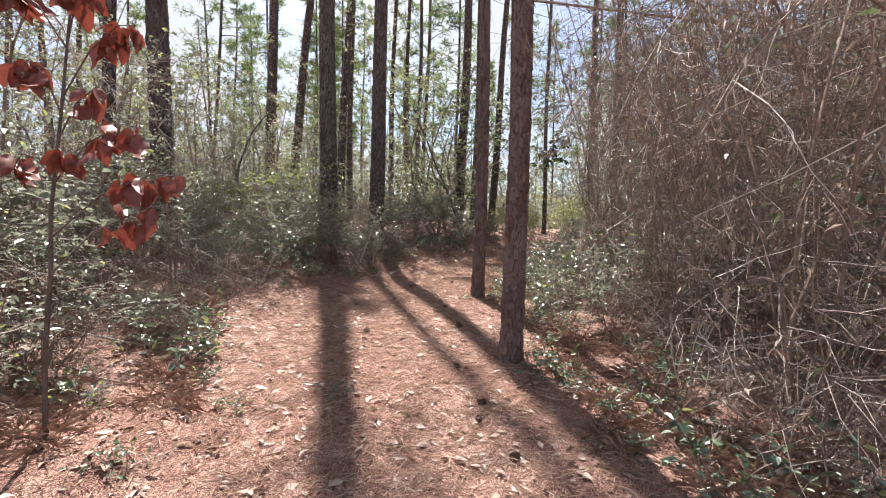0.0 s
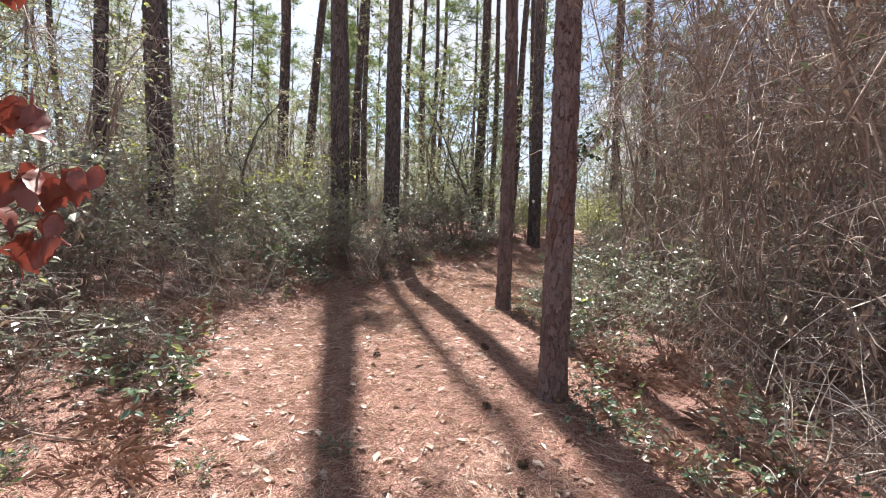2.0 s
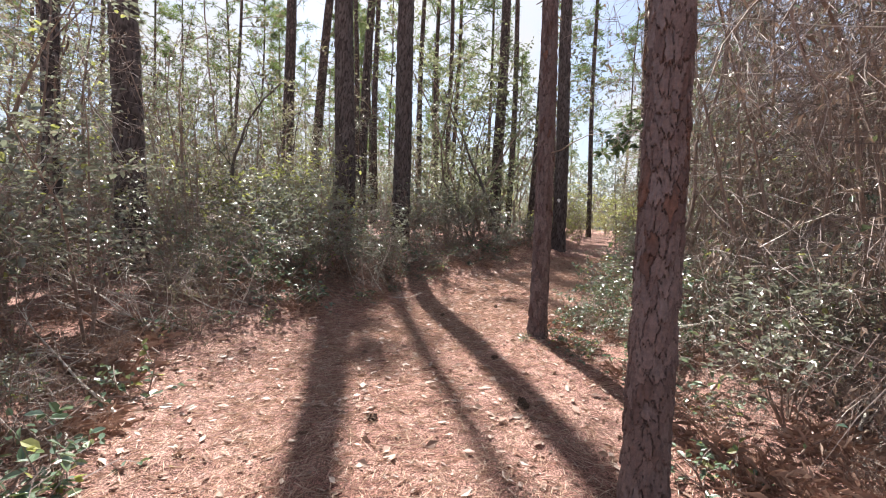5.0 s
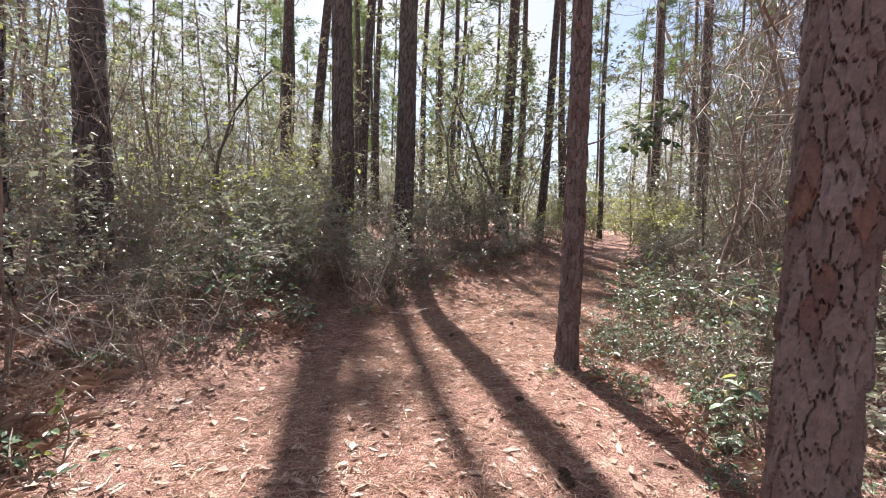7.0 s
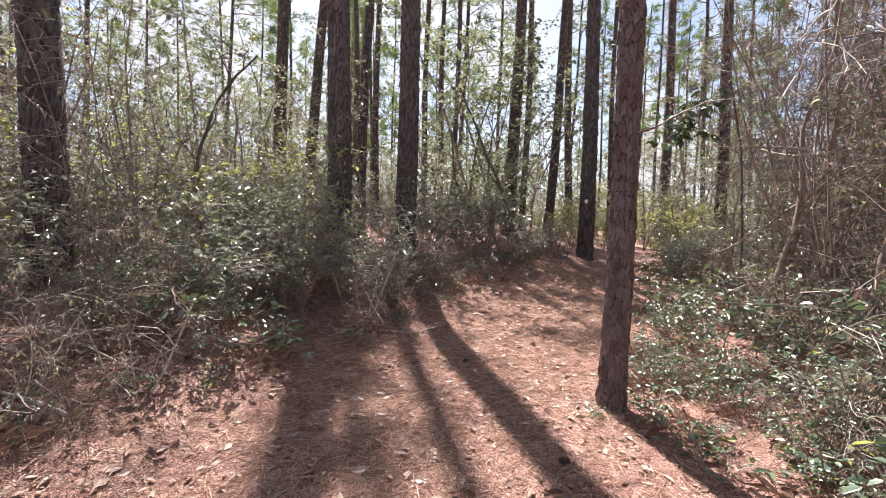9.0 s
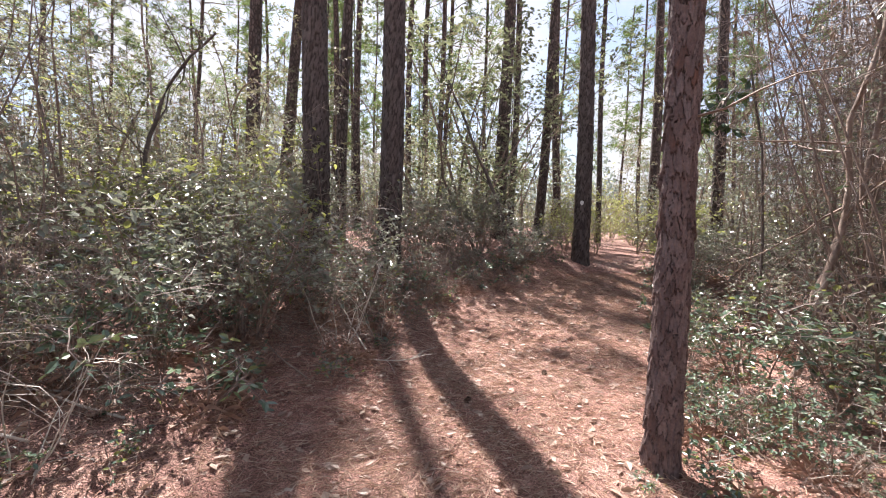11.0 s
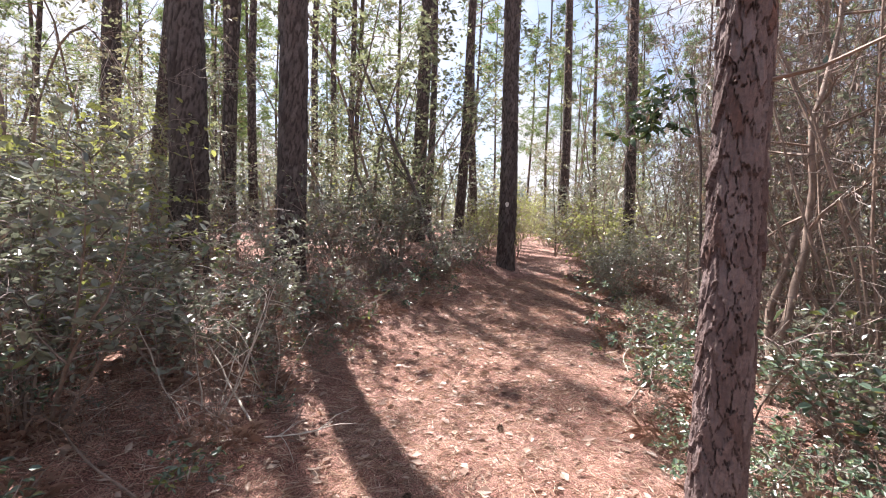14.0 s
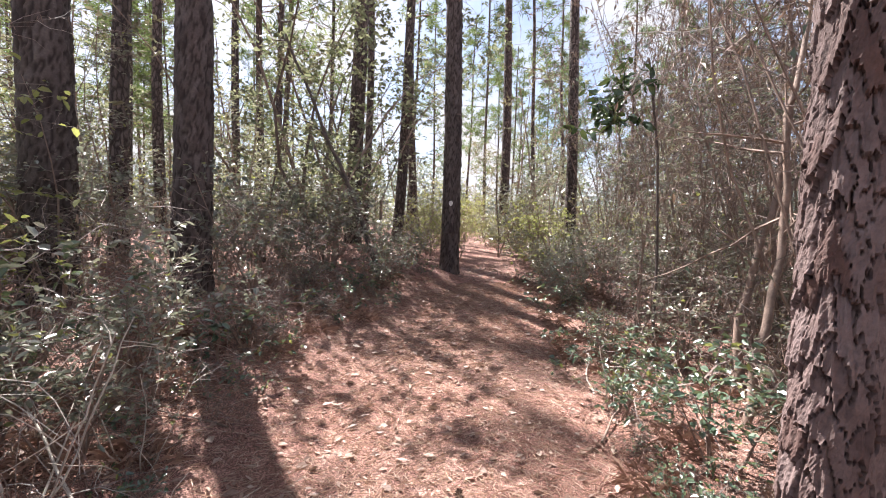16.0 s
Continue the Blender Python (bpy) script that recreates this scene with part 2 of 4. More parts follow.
# ---- mesh helpers ----
class Geo:
    """Gathers tubes and leaves into one mesh."""

    def __init__(self):
        self.v, self.f, self.n = [], [], 0

    def add(self, verts, faces):
        self.v.append(np.asarray(verts, float).reshape(-1, 3))
        self.f.append((np.asarray(faces), self.n))
        self.n += len(self.v[-1])

    def tube(self, pts, radii, sides=4, cap=True):
        pts = np.asarray(pts, float)
        k = len(pts)
        d = np.gradient(pts, axis=0)
        d /= np.linalg.norm(d, axis=1)[:, None] + 1e-9
        ref = np.where(np.abs(d[:, 2:3]) > 0.9, np.array([[1.0, 0, 0]]), np.array([[0, 0, 1.0]]))
        a = np.cross(d, ref)
        a /= np.linalg.norm(a, axis=1)[:, None] + 1e-9
        b = np.cross(d, a)
        ang = np.arange(sides) * 2 * np.pi / sides
        ring = a[:, None] * np.cos(ang)[None, :, None] + b[:, None] * np.sin(ang)[None, :, None]
        v = (pts[:, None] + ring * np.asarray(radii, float)[:, None, None]).reshape(-1, 3)
        i = np.arange(k - 1)[:, None] * sides
        j = np.arange(sides)[None]
        j2 = (j + 1) % sides
        self.add(v, np.stack([i + j, i + j2, i + sides + j2, i + sides + j], -1).reshape(-1, 4))

    def leaves(self, pos, way, length, width, fold=0.25, droop=0.0, rng=np.random, oval=False):
        """Folded leaves, pointed or oval."""
        pos, way = np.asarray(pos, float), np.asarray(way, float)
        k = len(pos)
        if not k:
            return
        way = way / (np.linalg.norm(way, axis=1)[:, None] + 1e-9)
        side = np.cross(way, rng.normal(0, 0.45, (k, 3)) + np.array([0, 0, 1.0]))
        side /= np.linalg.norm(side, axis=1)[:, None] + 1e-9
        up = np.cross(side, way)
        L, W = np.broadcast_to(length, k)[:, None], np.broadcast_to(width, k)[:, None]
        tip = pos + way * L - np.array([0, 0, 1.0]) * L * droop
        i = np.arange(k)[:, None]
        if not oval:
            mid = pos + way * L * 0.45
            v = np.stack([pos, mid - side * W / 2 + up * W * fold, tip, mid + side * W / 2 + up * W * fold], 1).reshape(-1, 3)
            self.add(v, np.concatenate([4 * i + np.array([[0, 2, 1]]), 4 * i + np.array([[0, 3, 2]])]))
            return
        low, high = pos + way * L * 0.3 + up * W * fold, pos + way * L * 0.72 + up * W * fold - np.array([0, 0, 0.5]) * L * droop
        v = np.stack([pos, low - side * W * 0.48, high - side * W * 0.4, tip, high + side * W * 0.4, low + side * W * 0.48], 1).reshape(-1, 3)
        self.add(v, np.concatenate([6 * i + np.array([[0, 3, 2, 1]]), 6 * i + np.array([[0, 5, 4, 3]])]))

    def mesh(self, name, mat, smooth=False):
        me = bpy.data.meshes.new(name)
        if self.n:
            vs = np.concatenate(self.v)
            sizes = np.concatenate([np.full(len(f), f.shape[1]) for f, o in self.f])
            loops = np.concatenate([(f + o).ravel() for f, o in self.f])
            me.vertices.add(len(vs))
            me.vertices.foreach_set("co", vs.ravel())
            me.loops.add(len(loops))
            me.loops.foreach_set("vertex_index", loops.astype(np.int32))
            me.polygons.add(len(sizes))
            me.polygons.foreach_set("loop_start", np.concatenate([[0], np.cumsum(sizes)[:-1]]).astype(np.int32))
            me.polygons.foreach_set("use_smooth", np.full(len(sizes), smooth))
            me.update(calc_edges=True)
        me.materials.append(mat)
        return me


def part(name, geo, mat, parent, label="", smooth=False):
    ob = new(name, geo.mesh(name, mat, smooth) if isinstance(geo, Geo) else geo)
    ob.parent = parent
    return tagged(ob, label)


def thing(name, label, category, group="", kind=""):
    return tagged(new(name), label, category, group, kind)


def unit(v):
    v = np.asarray(v, float)
    return v / (np.linalg.norm(v) + 1e-9)


def wander(rng, start, way, length, steps, bend=0.18, sag=0.0):
    """A crooked line that starts that way."""
    pts, d = [np.asarray(start, float)], unit(way)
    for _ in range(steps):
        d = unit(d + rng.normal(0, bend, 3) + np.array([0, 0, -sag]))
        pts.append(pts[-1] + d * length / steps)
    return np.array(pts)


def along(pts, f):
    s = f * (len(pts) - 1)
    i = min(int(s), len(pts) - 2)
    return pts[i] + (pts[i + 1] - pts[i]) * (s - i), unit(pts[i + 1] - pts[i])


# ---- the lie of the land ----
LEFT = ((-4, -2.2), (1, -1.7), (3.3, -2.0), (4.5, -2.5), (5.5, -3.0), (6.3, -2.9), (7.2, -2.2), (8.3, -1.7), (9.4, -1.35), (10.7, -0.8), (12, 0.1), (13.6, 1.0), (15, 2.2), (20, 4.0), (30, 7.0), (45, 8.0))
RIGHT = ((-4, 1.4), (2.4, 1.15), (4.4, 0.8), (7.3, 0.75), (8.5, 1.35), (10.2, 2.0), (12.7, 3.2), (15, 3.9), (20, 5.8), (30, 9.0), (45, 10.0))


def edge_left(y):
    return np.interp(y, [p[0] for p in LEFT], [p[1] for p in LEFT])


def edge_right(y):
    return np.interp(y, [p[0] for p in RIGHT], [p[1] for p in RIGHT])


RISE_Y = (-400, -20, 0, 3.3, 4, 5.2, 6.4, 8.2, 9, 9.7, 12, 14.5, 20, 28, 45, 900)
RISE_Z = (-0.9, -0.7, 0.0, 0.25, 0.33, 0.44, 0.54, 0.57, 0.59, 0.62, 0.83, 1.12, 1.52, 1.9, 2.3, 2.6)


def land(x, y):
    """Height of the ground: a gentle rise ahead, a low bank beside the trail."""
    x, y = np.asarray(x, float), np.asarray(y, float)
    ahead = sum(np.interp(y + s, RISE_Y, RISE_Z) for s in (-0.9, -0.45, 0, 0.45, 0.9)) / 5
    off = np.maximum(edge_left(y) + 0.7 - x, 0)
    bank = 0.45 * (1 - np.exp(-(off / 1.7) ** 1.3))
    off_r = np.maximum(x - edge_right(y), 0)
    lumps = 0.035 * np.sin(1.7 * x + 0.6 * y) * np.sin(1.3 * y - 0.4 * x + 1) + 0.015 * np.sin(4.1 * x + 1) * np.sin(3.7 * y + 2.2 * x)
    return ahead + bank + lumps * (0.35 + np.clip(off + off_r, 0, 1)) - 0.03 * np.clip(1 - off - off_r, 0, 1)


def spaced(inner_a, inner_b, step, reach):
    mid = np.arange(inner_a, inner_b + step / 2, step)
    grow, s = [], step
    while sum(grow) < reach:
        s *= 1.22
        grow.append(s)
    c = np.cumsum(grow)
    return np.concatenate([inner_a - c[::-1], mid, inner_b + c])


gx, gy = spaced(-6, 6, 0.08, 900), spaced(0, 15, 0.08, 900)
X, Y = np.meshgrid(gx, gy)
rng = np.random.default_rng(3)
near = (np.abs(X) < 9) & (Y > -3) & (Y < 18)
Z = land(X, Y) + np.where(near, rng.normal(0, 0.006, X.shape), 0)
g = Geo()
nx = len(gx)
ii = (np.arange(len(gy) - 1)[:, None] * nx + np.arange(nx - 1)[None]).ravel()
g.add(np.stack([X, Y, Z], -1), np.stack([ii, ii + 1, ii + 1 + nx, ii + nx], -1))
ground = tagged(new("ground", g.mesh("ground", M_GROUND, True)), "forest floor of red-brown pine needles and dry leaves", "ground", kind="structure")


# ---- pines ----
def bark_trunk(rng, height, r0, r1, around, rows_z, lean=(0, 0), flare=0.25, plates=(0.055, 0.13), depth=0.014, crack=0.006):
    """A trunk with raised bark plates, as a mesh with plate and edge attributes."""
    zs = np.array(rows_z, float)
    th = np.arange(around) * 2 * np.pi / around
    T, Zz = np.meshgrid(th, zs)
    cols = max(8, round(2 * np.pi * r0 / plates[0]))
    flake = np.zeros(T.shape)
    for _ in range(14):
        flake += np.sin(rng.integers(2, 30) * T + rng.uniform(8, 70) * Zz * rng.choice((-1, 1)) + rng.uniform(0, 6))
    flake = np.floor(flake * 0.5) / 4
    u = T / (2 * np.pi) * cols + 0.25 * np.sin(Zz * 4 + T) + 0.1 * np.sin(Zz * 19 + 2 * T) + 0.05 * np.sin(Zz * 61 + 5 * T) + 0.03 * np.sin(Zz * 137)
    v = Zz / plates[1] + 0.35 * np.sin(3 * T + 1) + 0.2 * np.sin(7 * T) + 0.1 * np.sin(23 * T + 5 * Zz) + 0.06 * np.sin(41 * T)
    ny = int(v.max()) + 4
    jit = rng.random((cols, ny + 4, 3))
    wide, tall = 2 * np.pi * r0 / cols, plates[1]
    iu, iv = np.floor(u).astype(int), np.floor(v).astype(int)
    best, second = np.full(T.shape, 9.0), np.full(T.shape, 9.0)
    bu, bv, su, sv, tone, tilt = (np.zeros(T.shape) for _ in range(6))
    for a in (-2, -1, 0, 1, 2):
        for b in (-1, 0, 1):
            j = jit[(iu + a) % cols, np.clip(iv + b + 2, 0, ny + 3)]
            du, dv = (iu + a + 0.2 + 0.6 * j[..., 0] - u) * wide, (iv + b + 0.05 + 0.9 * j[..., 1] - v) * tall * 0.6
            d = np.hypot(du, dv)
            first = d < best
            runner = ~first & (d < second)
            su, sv = np.where(first, bu, np.where(runner, du, su)), np.where(first, bv, np.where(runner, dv, sv))
            second = np.where(first, best, np.where(runner, d, second))
            bu, bv, best = np.where(first, du, bu), np.where(first, dv, bv), np.where(first, d, best)
            tone = np.where(first, j[..., 2], tone)
            tilt = np.where(first, ((j[..., 2] * 7 % 1 - 0.5) * du + (j[..., 2] * 13 % 1 - 0.1) * dv) / wide, tilt)
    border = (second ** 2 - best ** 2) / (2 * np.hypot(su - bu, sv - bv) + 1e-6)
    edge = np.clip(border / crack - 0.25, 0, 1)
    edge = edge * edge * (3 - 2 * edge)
    r = r0 + (r1 - r0) * np.clip(Zz / height, 0, 1) ** 0.9 + r0 * flare * np.exp(-np.maximum(Zz, 0) / 0.22) * (1 + 0.25 * np.sin(4 * T + 1) + 0.15 * np.sin(7 * T))
    r = r + depth * (edge - 0.6) + depth * 0.7 * (tone - 0.5) * edge + depth * 1.1 * tilt * edge + depth * 0.45 * flake * edge + rng.normal(0, depth * 0.04, T.shape)
    cx = lean[0] * Zz + 0.02 * np.sin(Zz * 0.7)
    cy = lean[1] * Zz + 0.02 * np.sin(Zz * 0.6 + 2)
    g = Geo()
    i = (np.arange(len(zs) - 1)[:, None] * around)
    jn = np.arange(around)[None]
    j2 = (jn + 1) % around
    g.add(np.stack([cx + r * np.cos(T), cy + r * np.sin(T), Zz], -1), np.stack([i + jn, i + j2, i + around + j2, i + around + jn], -1).reshape(-1, 4))
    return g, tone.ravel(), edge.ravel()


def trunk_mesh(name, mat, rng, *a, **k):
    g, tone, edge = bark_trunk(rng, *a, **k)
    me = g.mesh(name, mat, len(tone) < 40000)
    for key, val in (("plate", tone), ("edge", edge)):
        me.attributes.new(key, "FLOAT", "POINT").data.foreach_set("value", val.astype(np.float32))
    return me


def pine_crown(rng, height, base, spread, limbs, tufts, blades=7, lean=(0, 0), size=0.22):
    """Limbs, and tufts of needles on them."""
    wood, green = Geo(), Geo()
    pos, way = [], []
    for k in range(limbs):
        f = (k + rng.random()) / limbs
        z = base + (height - base) * f
        reach = spread * (1 - 0.75 * f) * rng.uniform(0.6, 1.1)
        az = rng.uniform(0, 2 * np.pi)
        p = wander(rng, (lean[0] * z, lean[1] * z, z), (math.cos(az), math.sin(az), rng.uniform(0.0, 0.5)), reach, 5, 0.15)
        wood.tube(p, np.linspace(0.035, 0.008, 6), 3)
        for _ in range(tufts):
            q, d = along(p, rng.uniform(0.35, 1.0))
            q = q + rng.normal(0, 0.22, 3) * (0.3 + reach / 4)
            w = rng.normal(0, 1, (blades, 3)) + d * 0.6 + np.array([0, 0, 0.4])
            pos.append(np.repeat(q[None], blades, 0))
            way.append(w)
    pos, way = np.concatenate(pos), np.concatenate(way)
    green.leaves(pos, way, rng.uniform(size * 0.7, size * 1.2, len(pos)), rng.uniform(0.07, 0.13, len(pos)) * size, 0.1, 0.15, rng)
    return wood, green


def stubs(rng, g, r, zs, long=(0.15, 0.9)):
    for z in zs:
        az = rng.uniform(0, 2 * np.pi)
        w = (math.cos(az), math.sin(az), rng.uniform(-0.25, 0.25))
        n = rng.uniform(*long)
        g.tube(wander(rng, (0.7 * r * w[0], 0.7 * r * w[1], z), w, n, 4, 0.2, 0.03), np.linspace(0.011, 0.003, 5), 3)


def pine(x, y, d, height=21.0, lean=(0, 0), detail=0, seed=1, label="", base=13.0, twigs=6, crown=(16, 7), size=0.22, blades=7):
    rng = np.random.default_rng(seed)
    ob = thing("pine_tree", label, "tree", "pine trees")
    ob.matrix_world = pose(x, y, float(land(x, y)) - 0.04)
    if detail == 2:
        zs = np.concatenate([np.arange(-0.1, 0.2, 0.02), np.arange(0.2, 3.4, 0.0085), np.linspace(3.42, 4.3, 40), np.linspace(4.4, height, 40)])
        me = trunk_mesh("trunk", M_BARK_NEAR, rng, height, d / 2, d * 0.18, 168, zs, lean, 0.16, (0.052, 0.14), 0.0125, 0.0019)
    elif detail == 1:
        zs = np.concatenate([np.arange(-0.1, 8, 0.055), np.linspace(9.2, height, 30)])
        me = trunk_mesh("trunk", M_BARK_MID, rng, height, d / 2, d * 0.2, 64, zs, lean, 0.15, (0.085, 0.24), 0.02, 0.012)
    else:
        g = Geo()
        zs = np.concatenate([[-0.1, 0.15, 0.5], np.linspace(1.2, height, 14)])
        k = rng.uniform(0, 6)
        pts = np.stack([lean[0] * zs + 0.05 * np.sin(zs * 0.5 + k), lean[1] * zs + 0.05 * np.cos(zs * 0.43 + k), zs], -1)
        g.tube(pts, d / 2 * (1 - 0.62 * np.clip(zs / height, 0, 1)) + 0.12 * d * np.exp(-np.maximum(zs, 0) / 0.25), 10)
        me = g.mesh("trunk", M_BARK_FAR, True)
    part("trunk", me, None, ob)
    wood, green = pine_crown(rng, height, base, height * 0.15, *crown, blades, lean=lean, size=size)
    for z in rng.uniform(1.6, base, twigs):
        g = Geo()
        stubs(rng, g, d / 2, [z])
        limb = part("dead_branch", g, M_STEM, ob)
        limb.location = (lean[0] * z, lean[1] * z, 0)
    tagged(part("limb_wood", wood, M_STEM, ob), kind="stuff")
    tagged(part("crown", green, M_NEEDLE, ob, "sparse green pine needles"), kind="stuff")
    return ob


PINES = (  # x, y, diameter, height, lean, detail, label
    (0.73, 4.2, 0.225, 17, (0.0, 0.0), 2, "slim pine trunk with flaking red-brown bark plates beside the trail"),
    (0.615, 7.03, 0.207, 18, (0.0, 0.0), 2, "slim pine trunk with furrowed red-brown bark at the trail bend"),
    (-3.5, 12.4, 0.53, 24, (-0.012, 0.0), 1, "thick dark pine trunk rising out of glossy shrubs"),
    (-2.07, 12.42, 0.46, 24, (0.012, 0.0), 1, "thick grey-brown pine trunk standing beside its neighbour"),
    (-5.45, 8.0, 0.41, 23, (-0.025, 0.0), 1, "thick dark pine trunk behind twiggy undergrowth"),
    (2.55, 15.35, 0.43, 23, (0.0, 0.0), 1, "straight pine trunk with a white trail blaze"),
    (-5.75, 7.15, 0.22, 18, (0.0, 0.0), 0, "dark pine trunk deep in the thicket"),
    (0.69, 18.2, 0.46, 24, (0.015, 0.0), 0, "tall straight pine trunk in the middle distance"),
    (1.53, 21.7, 0.3, 22, (0.01, 0.0), 0, "thin pine trunk in the middle distance"),
    (2.2, 19.5, 0.36, 22, (0.05, 0.0), 0, "slightly leaning pine trunk in the middle distance"),
    (5.7, 23.5, 0.26, 22, (0.0, 0.0), 0, "thin pine trunk at the far end of the trail"),
    (8.6, 24.4, 0.5, 23, (0.0, 0.0), 0, "straight pine trunk beside the far trail"),
    (7.0, 17.0, 0.36, 22, (0.0, 0.0), 0, "grey pine trunk behind pale shrubs"),
    (-3.96, 15.6, 0.32, 22, (0.03, 0.0), 0, "thin pine trunk behind thicker ones"),
    (-7.5, 19.7, 0.46, 22, (0.1, 0.0), 0, "leaning dark pine trunk in the middle distance"),
    # detail 3: pines added so that crowns above the view shade the bend
    (-4.9, 21.3, 0.34, 16.0, (0.0, 0.0), 3, "added pine whose unseen crown shades the trail bend"),
    (-3.0, 22.6, 0.3, 22, (0.01, 0.0), 3, "added pine whose unseen crown shades the trail bend"),
    (-6.4, 23.4, 0.36, 16.5, (-0.01, 0.0), 3, "added pine whose unseen crown shades the trail bend"),
    (-1.6, 24.4, 0.3, 23, (0.0, 0.0), 3, "added pine whose unseen crown shades the trail bend"),
    (-7.75, 18.4, 0.5, 23, (0.0, 0.0), 0, "thick pine trunk in the middle distance"),
)
for k, (x, y, d, h, lean, detail, label) in enumerate(PINES):
    # denser crowns, out of view, set to throw shade on trail and thicket
    full = (28, 11) if 15.2 < y < 15.5 or 18 < y < 20 else (20, 8) if detail == 3 else None
    pine(x, y, d, h, lean, detail, 20 + k, label, base=18.5 if 15.5 < y < 16 else 13.0, crown=full or (16, 7), size=0.34 if full else 0.22)

# the blaze, painted on the bark
bl = thing("trail_blaze", "small weathered white paint blaze on pine bark", "trail marker")
bx, by = 2.55, 15.35
toward = unit((-0.75 - bx, 5.5 - by, 0))
bl.matrix_world = pose(bx + toward[0] * 0.223, by + toward[1] * 0.223, 2.83)
bm_g = Geo()
ang = np.arange(14) * 2 * np.pi / 14
side = np.array([-toward[1], toward[0], 0])
rim = side[None] * (0.045 * np.cos(ang) * (1 + 0.15 * np.sin(3 * ang)))[:, None] + np.array([[0, 0, 1.0]]) * (0.06 * np.sin(ang))[:, None]
bm_g.add(np.concatenate([rim, rim + toward * 0.012]), [[k, (k + 1) % 14, 14 + (k + 1) % 14, 14 + k] for k in range(14)])
bm_g.add(rim + toward * 0.012, [list(range(14))])
part("paint", bm_g, M_BLAZE, bl)

# the woods beyond: a few kinds of pine, repeated
FAR_KINDS = [pine(400 + 9 * k, -400, 0.2 + 0.045 * k, 19 + k, (0.015 * (k - 3), 0.01 * (2 - k)), 0, 60 + k, "pine of the open woods with bare lower trunk", base=7.0 + 0.6 * k, twigs=6, crown=(26, 10), size=0.4) for k in range(6)]
DENSE_KINDS = [pine(400 + 9 * k, -420, 0.17 + 0.04 * k, 20 + k, (0.02 * (k - 1.5), 0.01), 0, 80 + k, "pine of the far woods with a thin hazy crown", base=4.5 + 0.8 * k, twigs=3, crown=(36, 11), size=0.48, blades=7) for k in range(4)]
rng = np.random.default_rng(11)
taken = [(p[0], p[1]) for p in PINES]


def free(x, y, gap):
    return all((x - a) ** 2 + (y - b) ** 2 > gap * gap for a, b in taken)


used = set()
count = 0
while count < 118:
    r = rng.random()
    if r < 0.78:
        y = 23 + 60 * rng.random() ** 1.15
        x = rng.uniform(-0.95, 1.0) * (y * 1.05 + 6)
    elif r < 0.9:
        y, x = rng.uniform(-3, 20), rng.choice((-1, 1)) * rng.uniform(13, 30)
    else:
        y, x = rng.uniform(-26, -4), rng.uniform(-22, 22)
    if edge_left(y) - 0.6 < x < edge_right(y) + 0.6 or not free(x, y, 2.0):
        continue
    taken.append((x, y))
    kind = DENSE_KINDS[int(rng.integers(4))] if y > 29 else FAR_KINDS[int(rng.integers(6))]
    m = pose(x, y, float(land(x, y)) - 0.05, 0, 0, rng.uniform(0, 360)) @ Matrix.Scale(rng.uniform(0.85, 1.15), 4)
    if kind not in used:
        used.add(kind)
        kind.matrix_world = m
    else:
        copy_thing(kind, m)
    count += 1

# a far edge of woods closes the view; its haze is painted into the leaf colour
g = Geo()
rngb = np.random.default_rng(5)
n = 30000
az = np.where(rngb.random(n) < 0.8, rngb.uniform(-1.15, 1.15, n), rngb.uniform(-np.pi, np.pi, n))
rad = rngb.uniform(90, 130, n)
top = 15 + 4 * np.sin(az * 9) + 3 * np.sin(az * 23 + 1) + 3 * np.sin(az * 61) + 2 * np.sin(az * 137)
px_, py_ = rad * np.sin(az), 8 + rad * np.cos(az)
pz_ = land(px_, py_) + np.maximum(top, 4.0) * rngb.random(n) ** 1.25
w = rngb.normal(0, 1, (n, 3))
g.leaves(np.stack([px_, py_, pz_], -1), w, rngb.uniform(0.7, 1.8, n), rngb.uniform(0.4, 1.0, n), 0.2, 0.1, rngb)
tagged(new("backdrop", g.mesh("backdrop", M_FARWOOD_HAZED)), "far edge of the woods, haze painted in as pale blue-grey leaves", "woods", kind="structure")


